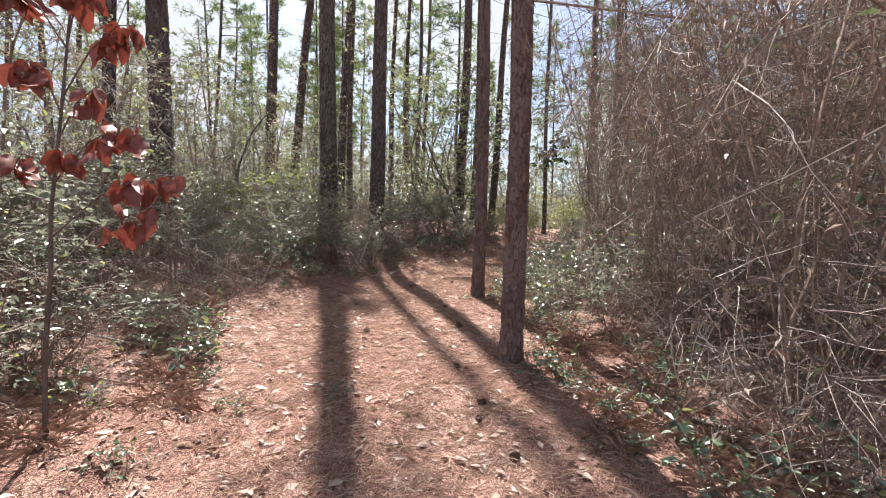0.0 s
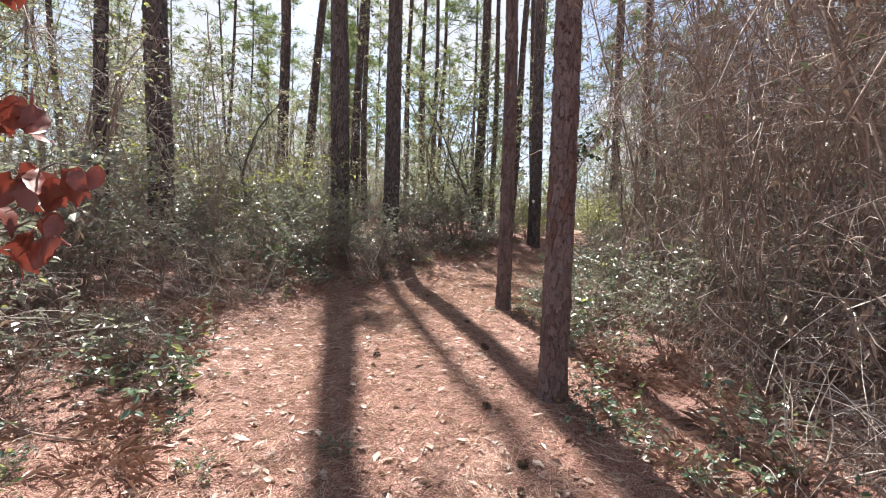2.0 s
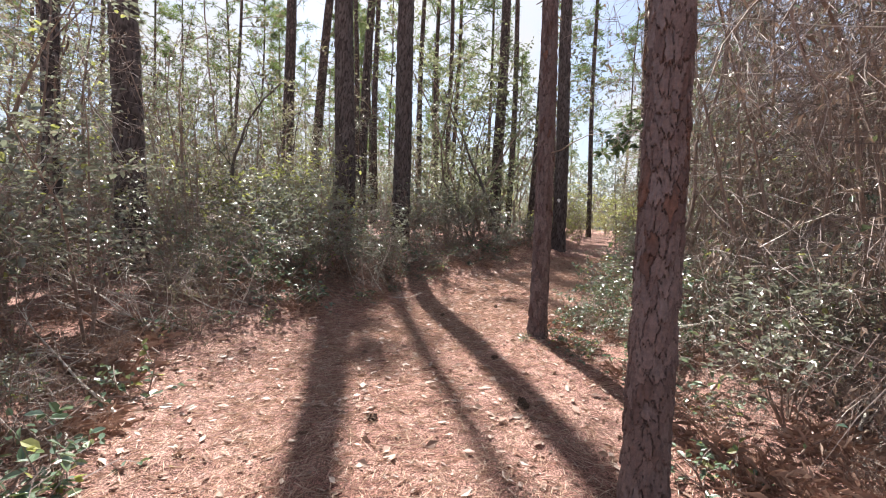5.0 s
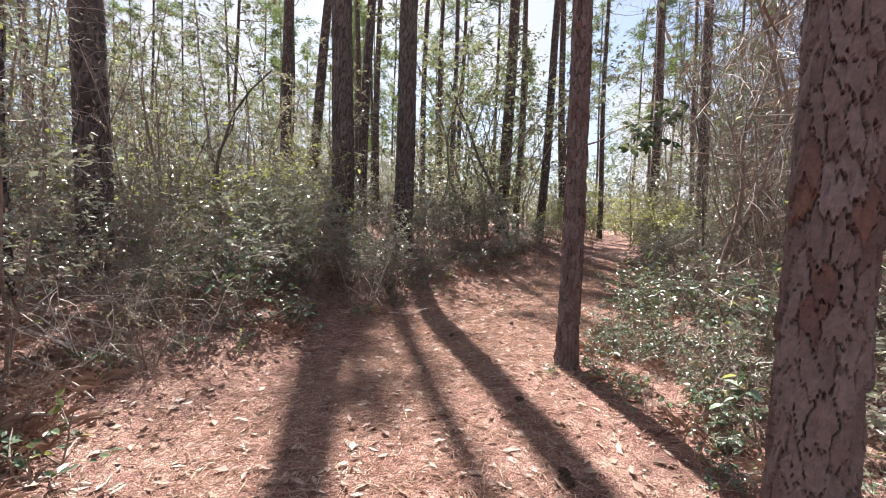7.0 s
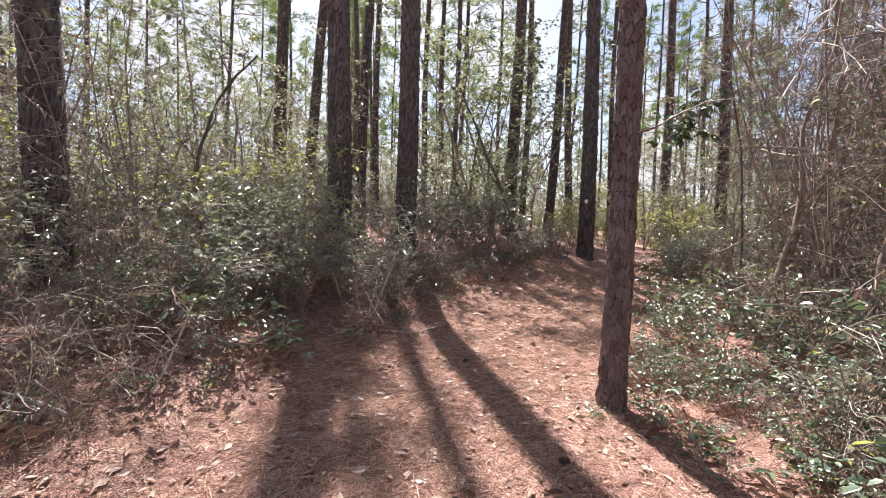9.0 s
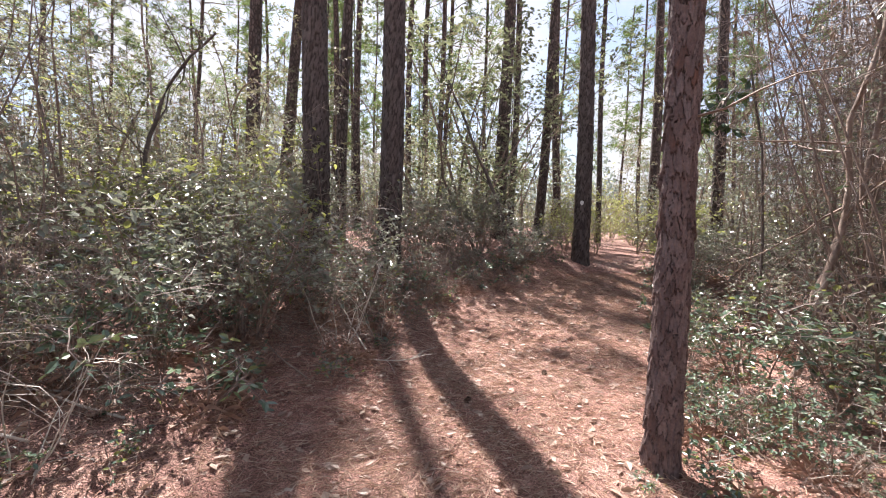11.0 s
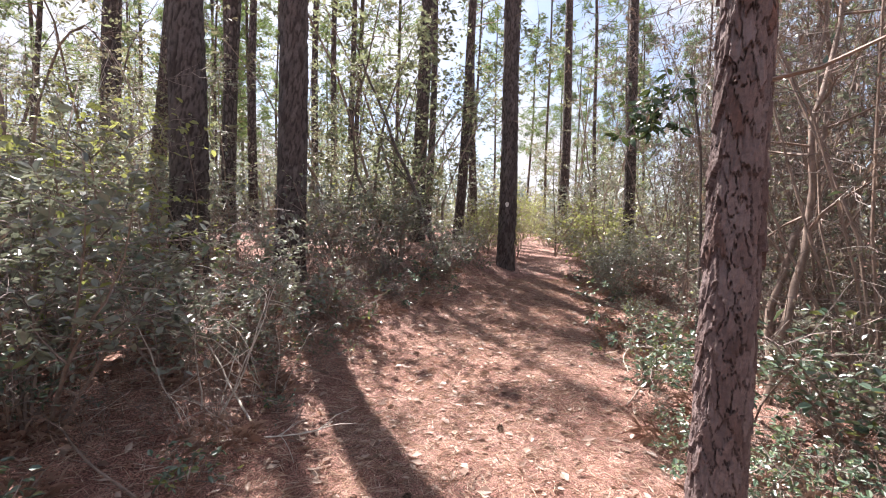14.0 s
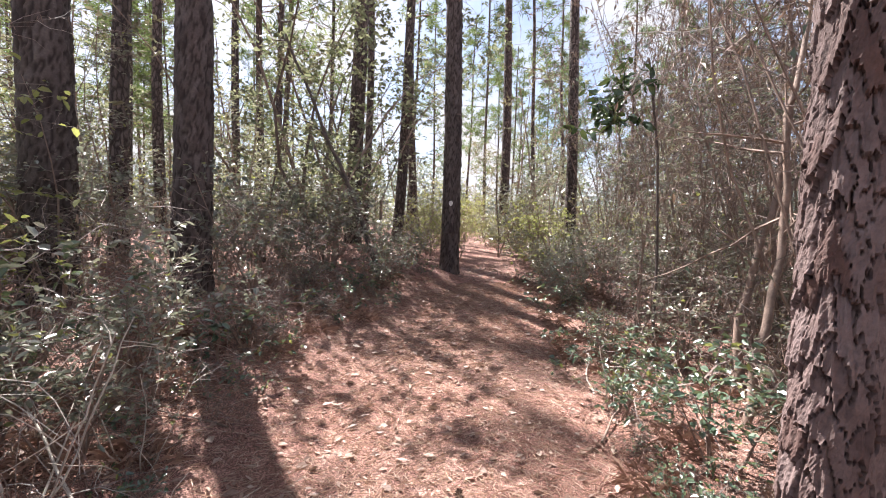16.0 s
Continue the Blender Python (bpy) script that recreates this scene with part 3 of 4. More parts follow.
# ---- undergrowth ----
def holly_shrub(rng, height, spread, stems, sides, twigs, leaves, size, leaf_mat, label, name="holly_shrub", stem_mat=None, bright=0.0, up=0.9, far=False, low=0.15):
    """Crooked stems, side branches, twigs, and small leaves along the twigs."""
    ob = thing(name, label, "shrub", name.replace("_", " ") + "s")
    wood, spray, green, young = Geo(), Geo(), Geo(), Geo()
    P, W = [], []
    for _ in range(stems):
        az = rng.uniform(0, 2 * np.pi)
        out = rng.uniform(0.1, 0.6) * spread / height
        s = wander(rng, (0.06 * math.cos(az), 0.06 * math.sin(az), -0.05), (math.cos(az) * out, math.sin(az) * out, up), height * rng.uniform(0.75, 1.05), 6, 0.13)
        wood.tube(s, np.linspace(0.005 + 0.005 * height, 0.003, 7), 4)
        for _ in range(sides):
            f = rng.uniform(low, 1.0)
            q, d = along(s, f)
            az2 = rng.uniform(0, 2 * np.pi)
            b = wander(rng, q, (math.cos(az2), math.sin(az2), rng.uniform(-0.1, 0.7)), spread * rng.uniform(0.25, 0.6) * (1.15 - 0.5 * f), 3, 0.2)
            (wood if far else spray).tube(b, np.linspace(0.005, 0.002, 4), 3)
            for _ in range(twigs):
                q2, d2 = along(b, rng.uniform(0.2, 1.0))
                tw = wander(rng, q2, d2 * 0.6 + rng.normal(0, 0.6, 3), rng.uniform(0.1, 0.28) * (0.6 + spread / 2), 1, 0.25)
                if not far:
                    spray.tube(tw, (0.0022, 0.001), 3)
                for _ in range(leaves):
                    q3, d3 = along(tw, rng.uniform(0.1, 1.0))
                    P.append(q3)
                    W.append((d3 * 0.5 + rng.normal(0, 0.7, 3)) * (1, 1, 0.45))
        if not far:
            part("stem", wood, stem_mat or M_STEM, ob)
            wood = Geo()
    P, W = np.array(P), np.array(W)
    pick = rng.random(len(P)) < bright
    for gg, sel in ((green, ~pick), (young, pick)):
        if sel.any():
            k = int(sel.sum())
            l = size * rng.uniform(0.6, 1.3, k)
            gg.leaves(P[sel], W[sel], l, l * rng.uniform(0.45, 0.65, k), 0.18, 0.1, rng, not far)
    if far:
        tagged(part("stem_wood", wood, M_STEM, ob), kind="stuff")
    else:
        tagged(part("twig_spray", spray, M_TWIG, ob), kind="stuff")
    tagged(part("foliage", green, leaf_mat, ob), kind="stuff")
    if pick.any():
        tagged(part("young_foliage", young, M_BRIGHT, ob, "yellow-green young leaves"), kind="stuff")
    return ob


def bare_thicket(rng, height, spread, stems, sides, twigs, label, leaf=0.7, pale=0.1, thick=0.011, green=0.0, live_mat=None):
    """A tall tangle of leafless arching stems with drooping dry twigs and caught dead leaves."""
    ob = thing("bare_thicket_shrub", label, "shrub", "bare thicket shrubs")
    twig, white, dry, live = Geo(), Geo(), Geo(), Geo()
    P, W = [], []
    for _ in range(stems):
        wood = Geo()
        az = rng.uniform(0, 2 * np.pi)
        out = rng.uniform(0.15, 0.7) * spread / height
        s = wander(rng, (0.1 * math.cos(az), 0.1 * math.sin(az), -0.05), (math.cos(az) * out, math.sin(az) * out, 1), height * rng.uniform(0.75, 1.15), 8, 0.11, 0.0)
        s[:, :2] *= min(1.0, 1.15 / np.hypot(s[:, 0], s[:, 1]).max())
        wood.tube(s, np.linspace(thick, 0.003, 9), 4)
        for _ in range(sides):
            q, d = along(s, rng.uniform(0.08, 1.0))
            az2 = rng.uniform(0, 2 * np.pi)
            b = wander(rng, q, (math.cos(az2), math.sin(az2), rng.uniform(-0.3, 0.6)), spread * rng.uniform(0.18, 0.46), 4, 0.2, 0.08)
            (white if rng.random() < pale else twig).tube(b, np.linspace(0.0036, 0.0014, 5), 3)
            for _ in range(twigs):
                q2, d2 = along(b, rng.uniform(0.1, 1.0))
                tw = wander(rng, q2, d2 * 0.5 + rng.normal(0, 0.6, 3) + np.array([0, 0, -0.35]), rng.uniform(0.18, 0.5), 2, 0.3, 0.12)
                (white if rng.random() < pale * 0.6 else twig).tube(tw, (0.002, 0.0016, 0.0008), 3)
                while rng.random() < leaf:
                    q3, d3 = along(tw, rng.uniform(0.1, 1.0))
                    P.append(q3)
                    W.append(rng.normal(0, 0.5, 3) + np.array([0, 0, -0.7]))
        part("stem", wood, M_PALE if pale > 0.5 else M_STEM, ob)
    P, W = np.array(P), np.array(W)
    pick = rng.random(len(P)) < green
    for gg, sel in ((dry, ~pick), (live, pick)):
        k = int(sel.sum())
        if k:
            l = rng.uniform(0.03, 0.08, k) * (1.0 if gg is dry else 1.15)
            gg.leaves(P[sel], W[sel], l, l * (rng.uniform(0.1, 0.4, k) if gg is dry else rng.uniform(0.4, 0.6, k)), 0.3, 0.1, rng)
    tagged(part("twig_tangle", twig, M_TWIG, ob, "fine brown drooping twigs"), kind="stuff")
    tagged(part("dead_twig_tangle", white, M_PALE, ob, "bleached dead twigs"), kind="stuff")
    tagged(part("caught_litter", dry, M_DRAPE, ob, "caught tan dead leaves and needles"), kind="stuff")
    if pick.any():
        tagged(part("foliage", live, live_mat or M_LOW, ob, "sparse green leaves"), kind="stuff")
    return ob


def scatter(kinds, spots, rng, low=0.85, high=1.15):
    """Stands copies of the kinds at the spots (x, y, size)."""
    first = {id(k): True for k in kinds}
    for x, y, s in spots:
        k = kinds[int(rng.integers(len(kinds)))]
        m = pose(x, y, float(land(x, y)) - 0.02, rng.uniform(-4, 4), rng.uniform(-4, 4), rng.uniform(0, 360)) @ Matrix.Scale(s * rng.uniform(low, high), 4)
        if first[id(k)]:
            first[id(k)] = False
            k.matrix_world = m
        else:
            copy_thing(k, m)


def spots_in(rng, xs, ys, gap, tries, ok, size):
    got = []
    for _ in range(tries):
        x, y = rng.uniform(*xs), rng.uniform(*ys)
        if ok(x, y) and all((x - a) ** 2 + (y - b) ** 2 > gap * gap for a, b, _ in got):
            got.append((x, y, size(x, y)))
    return got


def beside(x, y, ax, ay, bx, by, gap):
    """Whether a spot lies within gap of the line from a to b."""
    f = max(0.0, min(1.0, ((x - ax) * (bx - ax) + (y - ay) * (by - ay)) / ((bx - ax) ** 2 + (by - ay) ** 2)))
    return math.hypot(x - ax - f * (bx - ax), y - ay - f * (by - ay)) < gap


def bare_strip(x, y):
    """Needle-covered strips before the big trunks, where little grows."""
    return beside(x, y, -3.5, 12.4, -2.0, 8.2, 0.42) or beside(x, y, -2.07, 12.4, -1.75, 10.4, 0.5) or beside(x, y, -5.52, 8.1, -4.1, 6.3, 0.5)


def clear(x, y, margin):
    """Off the trail, and off the line walked."""
    return not (edge_left(y) - margin < x < edge_right(y) + margin)


rng = np.random.default_rng(21)
G = np.random.default_rng
hollies = [holly_shrub(G(100 + k), 1.5, 1.25, 6, 7, 4, 5, 0.064, M_YAUPON, "small-leaved glossy evergreen holly shrub", low=0.3, bright=0.04 + 0.06 * (k == 2)) for k in range(4)]
saplings = [holly_shrub(G(120 + k), 4.2, 1.9, 3, 14, 4, 5, 0.064, M_YAUPON, "tall thin-stemmed holly sapling with sparse glossy leaves", "holly_sapling", bright=0.1, up=1.4) for k in range(3)]
greens = [holly_shrub(G(140 + k), 1.7, 1.5, 6, 8, 4, 4, 0.062, M_BRIGHT, "yellow-green leafy shrub lit from behind", "leafy_shrub", bright=0.3) for k in range(2)]
thickets = [bare_thicket(G(160 + k), 4.6, 2.5, 7, 13, 5, "tall tangled thicket of bare drooping brown twigs", green=0.04) for k in range(3)]
olive = [bare_thicket(G(170 + k), 3.9, 2.3, 6, 12, 6, "tall twiggy shrub with sparse olive leaves", leaf=0.74, green=0.5, live_mat=M_OLIVE) for k in range(2)]
scrub = [bare_thicket(G(180 + k), 1.4, 1.5, 7, 7, 4, "low tangle of dry grey twigs", thick=0.006, pale=0.1 + 0.2 * k) for k in range(2)]
bleached = [bare_thicket(G(190), 0.95, 1.3, 5, 4, 3, "bleached dead shrub with bare curved twigs", leaf=0.1, thick=0.007, pale=0.95)]
light_shrubs = [holly_shrub(G(200 + k), 1.9, 1.8, 5, 8, 3, 5, 0.1, M_YAUPON if k < 2 else M_BRIGHT, "soft-looking shrub in the open woods", "woodland_shrub", far=True) for k in range(3)]
understory = [holly_shrub(G(220 + k), 7.5, 2.6, 2, 26, 5, 5, 0.125, M_HAZE if k < 2 else M_OLIVE, "slender understory tree with thin grey-green foliage", "understory_tree", far=True, up=2.2, low=0.1) for k in range(3)]
broad = [holly_shrub(G(260 + k), 0.95, 0.9, 5, 5, 3, 6, 0.054, M_LOW, "leafy evergreen shrub with pale glossy leaves", "broadleaf_shrub", bright=0.05) for k in range(2)]
low_plants = [holly_shrub(G(240 + k), 0.34, 0.45, 4, 3, 2, 5, 0.05, M_LOW, "low evergreen seedling with glossy leaves on the litter", "low_plant", bright=0.12) for k in range(3)]


off_left = lambda x, y: edge_left(y) - x
off_right = lambda x, y: x - edge_right(y)
# holly bank beside the trail
bank = spots_in(rng, (-9, 2.5), (0.6, 16), 0.62, 2600, lambda x, y: off_left(x, y) > (1.3 if y < 5 else 0.95) and free(x, y, 0.4) and not bare_strip(x, y), lambda x, y: min(1.15, 0.3 + 0.4 * off_left(x, y)) * (1 if y > 6.5 else 0.85))
scatter(hollies, [(-3.3, 2.9, 1.0), (-3.6, 3.5, 1.1), (-4.0, 4.5, 1.1), (-3.5, 2.0, 1.1), (-4.2, 3.0, 1.3), (-3.6, 1.2, 1.2)] + [(-2.2, 8.1, 0.65), (-1.9, 9.1, 0.65), (-1.75, 10.0, 0.7), (-1.2, 10.9, 0.65), (-2.95, 4.0, 0.75), (-2.95, 3.0, 0.75), (-2.75, 2.3, 0.65), (-2.75, 8.35, 0.95), (-3.3, 7.8, 0.95), (-3.9, 8.8, 1.1), (-4.25, 8.1, 1.0), (-2.3, 9.0, 0.75), (-3.4, 9.2, 1.0), (-4.0, 7.2, 0.85), (-4.6, 6.4, 0.9)] + bank[:58], rng)
scatter(saplings, [(-3.3, 3.6, 0.8), (-4.2, 5.0, 1.0), (-2.9, 2.4, 0.75), (-5.2, 6.2, 1.1), (-3.6, 1.6, 0.9), (-3.5, 5.3, 1.0), (-3.0, 4.7, 0.75), (-6.5, 6.0, 1.2), (-7.0, 8.5, 1.3), (-6.2, 10.2, 1.2), (-8.0, 6.5, 1.3), (-7.5, 11.0, 1.3), (-9.0, 9.0, 1.3)] + spots_in(rng, (-11, -1), (4, 17), 1.5, 600, lambda x, y: off_left(x, y) > (1.6 if y < 6 else 3.2) and free(x, y, 0.4), lambda x, y: 1.0)[:26], rng, 0.7, 1.3)
scatter(scrub, spots_in(rng, (-7, 1), (1.5, 14), 0.8, 600, lambda x, y: off_left(x, y) > 0.2, lambda x, y: min(1, 0.4 + 0.35 * off_left(x, y)))[:48], rng)
scatter(olive, spots_in(rng, (-10, -5.0), (7.5, 15.5), 1.25, 500, lambda x, y: off_left(x, y) > 2.6 and free(x, y, 0.6) and not bare_strip(x, y), lambda x, y: 0.9)[:14] + [(-5.2, 4.6, 0.8), (-5.6, 3.0, 0.85), (-4.2, 2.6, 0.65), (-3.4, 4.6, 0.55), (-3.7, 3.6, 0.6), (-3.0, 6.0, 0.42), (-3.7, 6.6, 0.5), (-7.5, 9.5, 1.4), (-9.0, 11.0, 1.6), (-6.6, 12.5, 1.5), (-8.5, 14.0, 1.7), (-10.5, 9.0, 1.7), (-10.0, 13.0, 1.7), (3.1, 3.5, 0.75), (3.9, 4.5, 0.9), (2.9, 5.4, 0.75), (4.6, 6.3, 1.0), (3.4, 7.5, 0.75), (4.4, 8.8, 0.9), (5.3, 5.2, 1.0), (5.6, 8.0, 1.1)], rng, 0.8, 1.15)
scatter(greens, spots_in(rng, (-6, -2.5), (8.8, 11.5), 1.2, 200, lambda x, y: off_left(x, y) > 1.6, lambda x, y: 1.0)[:4] + [(6.9, 22.5, 1.0), (7.8, 24.0, 1.0), (5.6, 26.2, 1.0), (8.8, 22.2, 1.0), (3.2, 21.5, 0.8), (2.5, 22.8, 0.9), (9.5, 25.0, 1.1), (3.9, 18.2, 0.8), (7.3, 20.5, 0.9), (8.2, 18.6, 0.9), (4.6, 24.5, 0.9), (6.4, 25.5, 1.0)], rng)
# thicket on the other side
scatter(thickets, [(5.0, 9.2, 1.1), (6.3, 12.2, 1.2), (6.8, 9.3, 1.2), (3.0, 3.1, 0.8), (3.6, 2.4, 0.95), (3.3, 4.2, 1.0), (2.75, 4.6, 0.8), (3.1, 1.9, 0.75), (4.2, 3.4, 1.1), (4.3, 5.0, 1.15), (3.6, 5.4, 1.05)] + spots_in(rng, (1.6, 9), (1.0, 15), 0.95, 1200, lambda x, y: off_right(x, y) > (1.75 if y < 6.3 else 2.1) and free(x, y, 0.5), lambda x, y: min(1.25, 0.7 + 0.2 * off_right(x, y)))[:40] + spots_in(rng, (5, 13), (2, 17), 1.5, 300, lambda x, y: off_right(x, y) > 3.5, lambda x, y: 1.35)[:8] + spots_in(rng, (-9, -4), (3, 10), 1.2, 200, lambda x, y: off_left(x, y) > 1.3 and free(x, y, 0.5), lambda x, y: 0.62)[:5], rng)
scatter(scrub, spots_in(rng, (1.2, 6), (0.5, 14), 0.9, 500, lambda x, y: off_right(x, y) > 1.1 and free(x, y, 0.5), lambda x, y: min(1, 0.4 + 0.35 * off_right(x, y)))[:20], rng)
scatter(hollies, spots_in(rng, (0.9, 8), (4.8, 17), 0.8, 900, lambda x, y: off_right(x, y) > 0.6 and free(x, y, 0.35), lambda x, y: min(1.0, 0.3 + 0.33 * off_right(x, y)))[:42], rng)
scatter(saplings, spots_in(rng, (2, 9), (7, 17), 1.4, 300, lambda x, y: off_right(x, y) > 1.2, lambda x, y: 1.0)[:14] + [(4.5, 9.5, 1.1), (5.2, 8.2, 1.2), (4.0, 7.4, 1.0), (6.0, 10.5, 1.3), (5.0, 11.6, 1.2), (3.6, 6.2, 0.9)], rng, 0.6, 1.1)
scatter(broad, [(1.25, 7.55, 0.7), (1.3, 7.35, 0.75), (1.65, 7.0, 0.9), (1.55, 6.3, 0.7), (1.95, 6.4, 0.95), (1.45, 8.1, 0.75), (2.65, 6.9, 1.2), (1.35, 5.7, 0.55), (1.85, 7.5, 1.0), (2.1, 8.4, 0.9), (2.5, 7.7, 1.1), (1.95, 9.2, 0.7), (2.3, 6.9, 1.0), (2.6, 10.0, 0.9),
                (-3.0, 7.5, 0.6), (-2.9, 8.4, 1.0), (-2.5, 9.6, 0.9), (-3.6, 7.4, 0.9), (-4.0, 7.0, 0.8)], rng)
scatter(scrub, [(1.95, 2.6, 0.6), (2.4, 2.2, 0.7), (2.25, 3.2, 0.7), (2.9, 2.9, 0.85), (1.75, 3.35, 0.42), (2.7, 3.7, 0.85), (2.05, 4.3, 0.6), (1.7, 4.9, 0.5), (2.0, 1.7, 0.6), (2.6, 5.0, 0.8), (3.3, 2.1, 0.9)], rng, 0.9, 1.1)
tuft_spots = [(1.5, 2.9, 1.1), (1.7, 2.3, 1.2), (1.9, 3.7, 1.2), (2.3, 2.7, 1.3), (1.5, 4.4, 1.1), (2.2, 4.7, 1.3), (-3.0, 5.0, 1.3), (-3.3, 5.6, 1.3), (-2.6, 4.4, 1.0)] + spots_in(rng, (-5, 5), (2.2, 14.5), 0.42, 900, lambda x, y: 0 < off_left(x, y) < 2.0 or 0.15 < off_right(x, y) < 1.8, lambda x, y: 1.0)[:120]
g = Geo()
for x, y, size in tuft_spots:
    n = 170
    a, rad = rng.uniform(0, 2 * np.pi, n), 0.2 * size * rng.random(n) ** 0.6
    tx, ty = x + rad * np.cos(a), y + rad * np.sin(a)
    w = np.stack([np.cos(a) * rng.uniform(-0.4, 1.2, n), np.sin(a) * rng.uniform(-0.4, 1.2, n), rng.uniform(0.0, 0.9, n)], -1) + rng.normal(0, 0.45, (n, 3))
    g.leaves(np.stack([tx, ty, land(tx, ty) + rng.uniform(0.0, 0.07, n)], -1), w, size * rng.uniform(0.07, 0.19, n), rng.uniform(0.002, 0.0048, n), 0.2, 0.35, rng)
tagged(new("dry_needle_clumps", g.mesh("dry_needle_clumps", M_RUST)), "low clumps of rust-brown dead needles and grass", "dry grass", kind="stuff")
# open woods further on, and around
scatter(light_shrubs, spots_in(rng, (-28, 30), (15, 48), 1.35, 3000, lambda x, y: clear(x, y, 0.7) and abs(x) < 6 + 0.75 * y and free(x, y, 0.4), lambda x, y: 1.0)[:170], rng, 0.7, 1.4)
scatter(light_shrubs, spots_in(rng, (-16, 16), (-8, 16), 2.0, 400, lambda x, y: abs(x) > 9 or y < -2.5, lambda x, y: 1.0)[:40], rng)
scatter(understory, spots_in(rng, (-30, 32), (15, 50), 2.2, 900, lambda x, y: clear(x, y, 1.2) and abs(x) < 7 + 0.75 * y and free(x, y, 0.5), lambda x, y: 1.0)[:86] + [(-1.35, 14.6, 0.95), (-0.55, 15.4, 1.05), (0.1, 16.3, 1.0), (-0.2, 14.2, 0.8), (1.3, 17.6, 0.9), (-9.0, 15.8, 0.95), (-11.0, 17.0, 1.0), (-7.0, 16.4, 0.9), (-12.0, 14.5, 0.9), (-5.6, 17.2, 0.95), (-13.5, 16.5, 1.0), (5.4, 18.6, 0.9), (8.0, 15.5, 0.9)], rng, 0.75, 1.2)
# seedlings along both edges
scatter(hollies, [(0.3, 13.2, 0.8), (0.9, 14.1, 0.8), (1.5, 15.2, 0.8), (-0.6, 12.9, 0.9), (3.9, 12.8, 0.7), (4.4, 13.9, 0.9), (4.9, 15.0, 0.9), (5.3, 14.1, 1.0), (5.4, 16.0, 0.9), (6.2, 15.4, 1.1)], rng)
scatter(greens, [(-3.6, 9.9, 1.2), (-4.6, 10.3, 1.35), (-5.4, 9.7, 1.2), (1.9, 16.2, 0.7), (2.7, 17.5, 0.7), (3.3, 19.0, 0.8), (4.0, 21.0, 0.9), (5.0, 23.3, 0.9), (5.9, 17.2, 0.8), (6.6, 18.4, 0.9), (7.5, 20.9, 0.9), (8.3, 23.2, 1.0), (6.6, 16.8, 0.9), (7.7, 19.4, 1.0), (6.6, 27.5, 1.2), (8.2, 28.5, 1.2), (9.6, 29.0, 1.2), (5.2, 29.5, 1.2)], rng)
scatter(low_plants, [(0.98, 3.95, 1.2), (1.2, 3.55, 1.1), (1.45, 3.05, 1.0), (1.85, 3.5, 1.1), (2.3, 3.9, 1.0), (0.42, 6.82, 0.8), (0.8, 6.75, 1.0), (1.05, 6.5, 1.1), (1.5, 6.1, 1.0), (1.15, 5.3, 0.8), (-1.95, 3.25, 0.9), (-2.25, 2.6, 0.9), (-0.85, 3.35, 0.5), (-1.55, 3.0, 0.7), (-1.75, 2.2, 0.8), (-2.4, 3.6, 1.0), (1.7, 2.4, 1.0)]
        + spots_in(rng, (-5, 5), (2, 15), 0.45, 700, lambda x, y: clear(x, y, 0.02) and not clear(x, y, -0.9 if x > 0 else -0.7) or 0 < off_left(x, y) < 0.9 or 0.1 < off_right(x, y) < 1.1, lambda x, y: 1.0)[:75], rng, 0.6, 1.3)


# ---- litter on the ground ----
def flat_ways(rng, n, tilt=0.12):
    a = rng.uniform(0, 2 * np.pi, n)
    return np.stack([np.cos(a), np.sin(a), rng.normal(0, tilt, n)], -1)


rng = np.random.default_rng(31)
n = 85000
py = rng.uniform(0.8, 14.5, n) ** 1.0
px = rng.normal(0, 1.6, n) + (edge_left(py) + edge_right(py)) / 2
w = flat_ways(rng, n)
g = Geo()
g.leaves(np.stack([px, py, land(px, py) + rng.uniform(0.004, 0.022, n)], -1), w, rng.uniform(0.08, 0.17, n), rng.uniform(0.0025, 0.0055, n), 0.1, 0.05, rng)
tagged(new("pine_needle_litter", g.mesh("pine_needle_litter", M_STRAW)), "carpet of fallen rusty pine needles", "pine needles", kind="stuff")

n = 17000
py = rng.uniform(0.8, 17, n)
px = rng.normal(0, 2.2, n) + (edge_left(py) + edge_right(py)) / 2
g = Geo()
l = 0.025 + 0.085 * rng.random(n) ** 2.4
g.leaves(np.stack([px, py, land(px, py) + rng.uniform(0.006, 0.018, n)], -1), flat_ways(rng, n, 0.14), l, l * rng.uniform(0.28, 0.6, n), 0.1, 0.02, rng)
tagged(new("leaf_litter", g.mesh("leaf_litter", M_LITTER)), "scattered curled tan dead leaves", "dead leaves", kind="stuff")


# ---- single things ----
def leaf_mesh(name, mat, length, width, curl, fold, seed, lobes=0.0):
    """One broad leaf: a curled, folded blade with a midrib; hangs along -z from its stalk."""
    rng = np.random.default_rng(seed)
    rows, cols = 9, 5
    v = []
    for i in range(rows):
        f = i / (rows - 1)
        w = width * 0.5 * math.sin(math.pi * min(1, f * 0.97 + 0.03) ** 0.8) * (1 + lobes * math.sin(f * 19)) + 0.0015
        for j in range(cols):
            s = j / (cols - 1) * 2 - 1
            a = curl * f * f
            v.append((s * w, -length * f * math.sin(a) - abs(s) * w * fold + 0.004 * rng.normal(), -0.012 - length * f * math.cos(a) * 0.95))
    g = Geo()
    g.add(v, [[i * cols + j, i * cols + j + 1, (i + 1) * cols + j + 1, (i + 1) * cols + j] for i in range(rows - 1) for j in range(cols - 1)])
    g.tube([(0, 0, 0.01), (0, 0, -0.014)], (0.0015, 0.0012), 3)
    return g.mesh(name, mat, True)


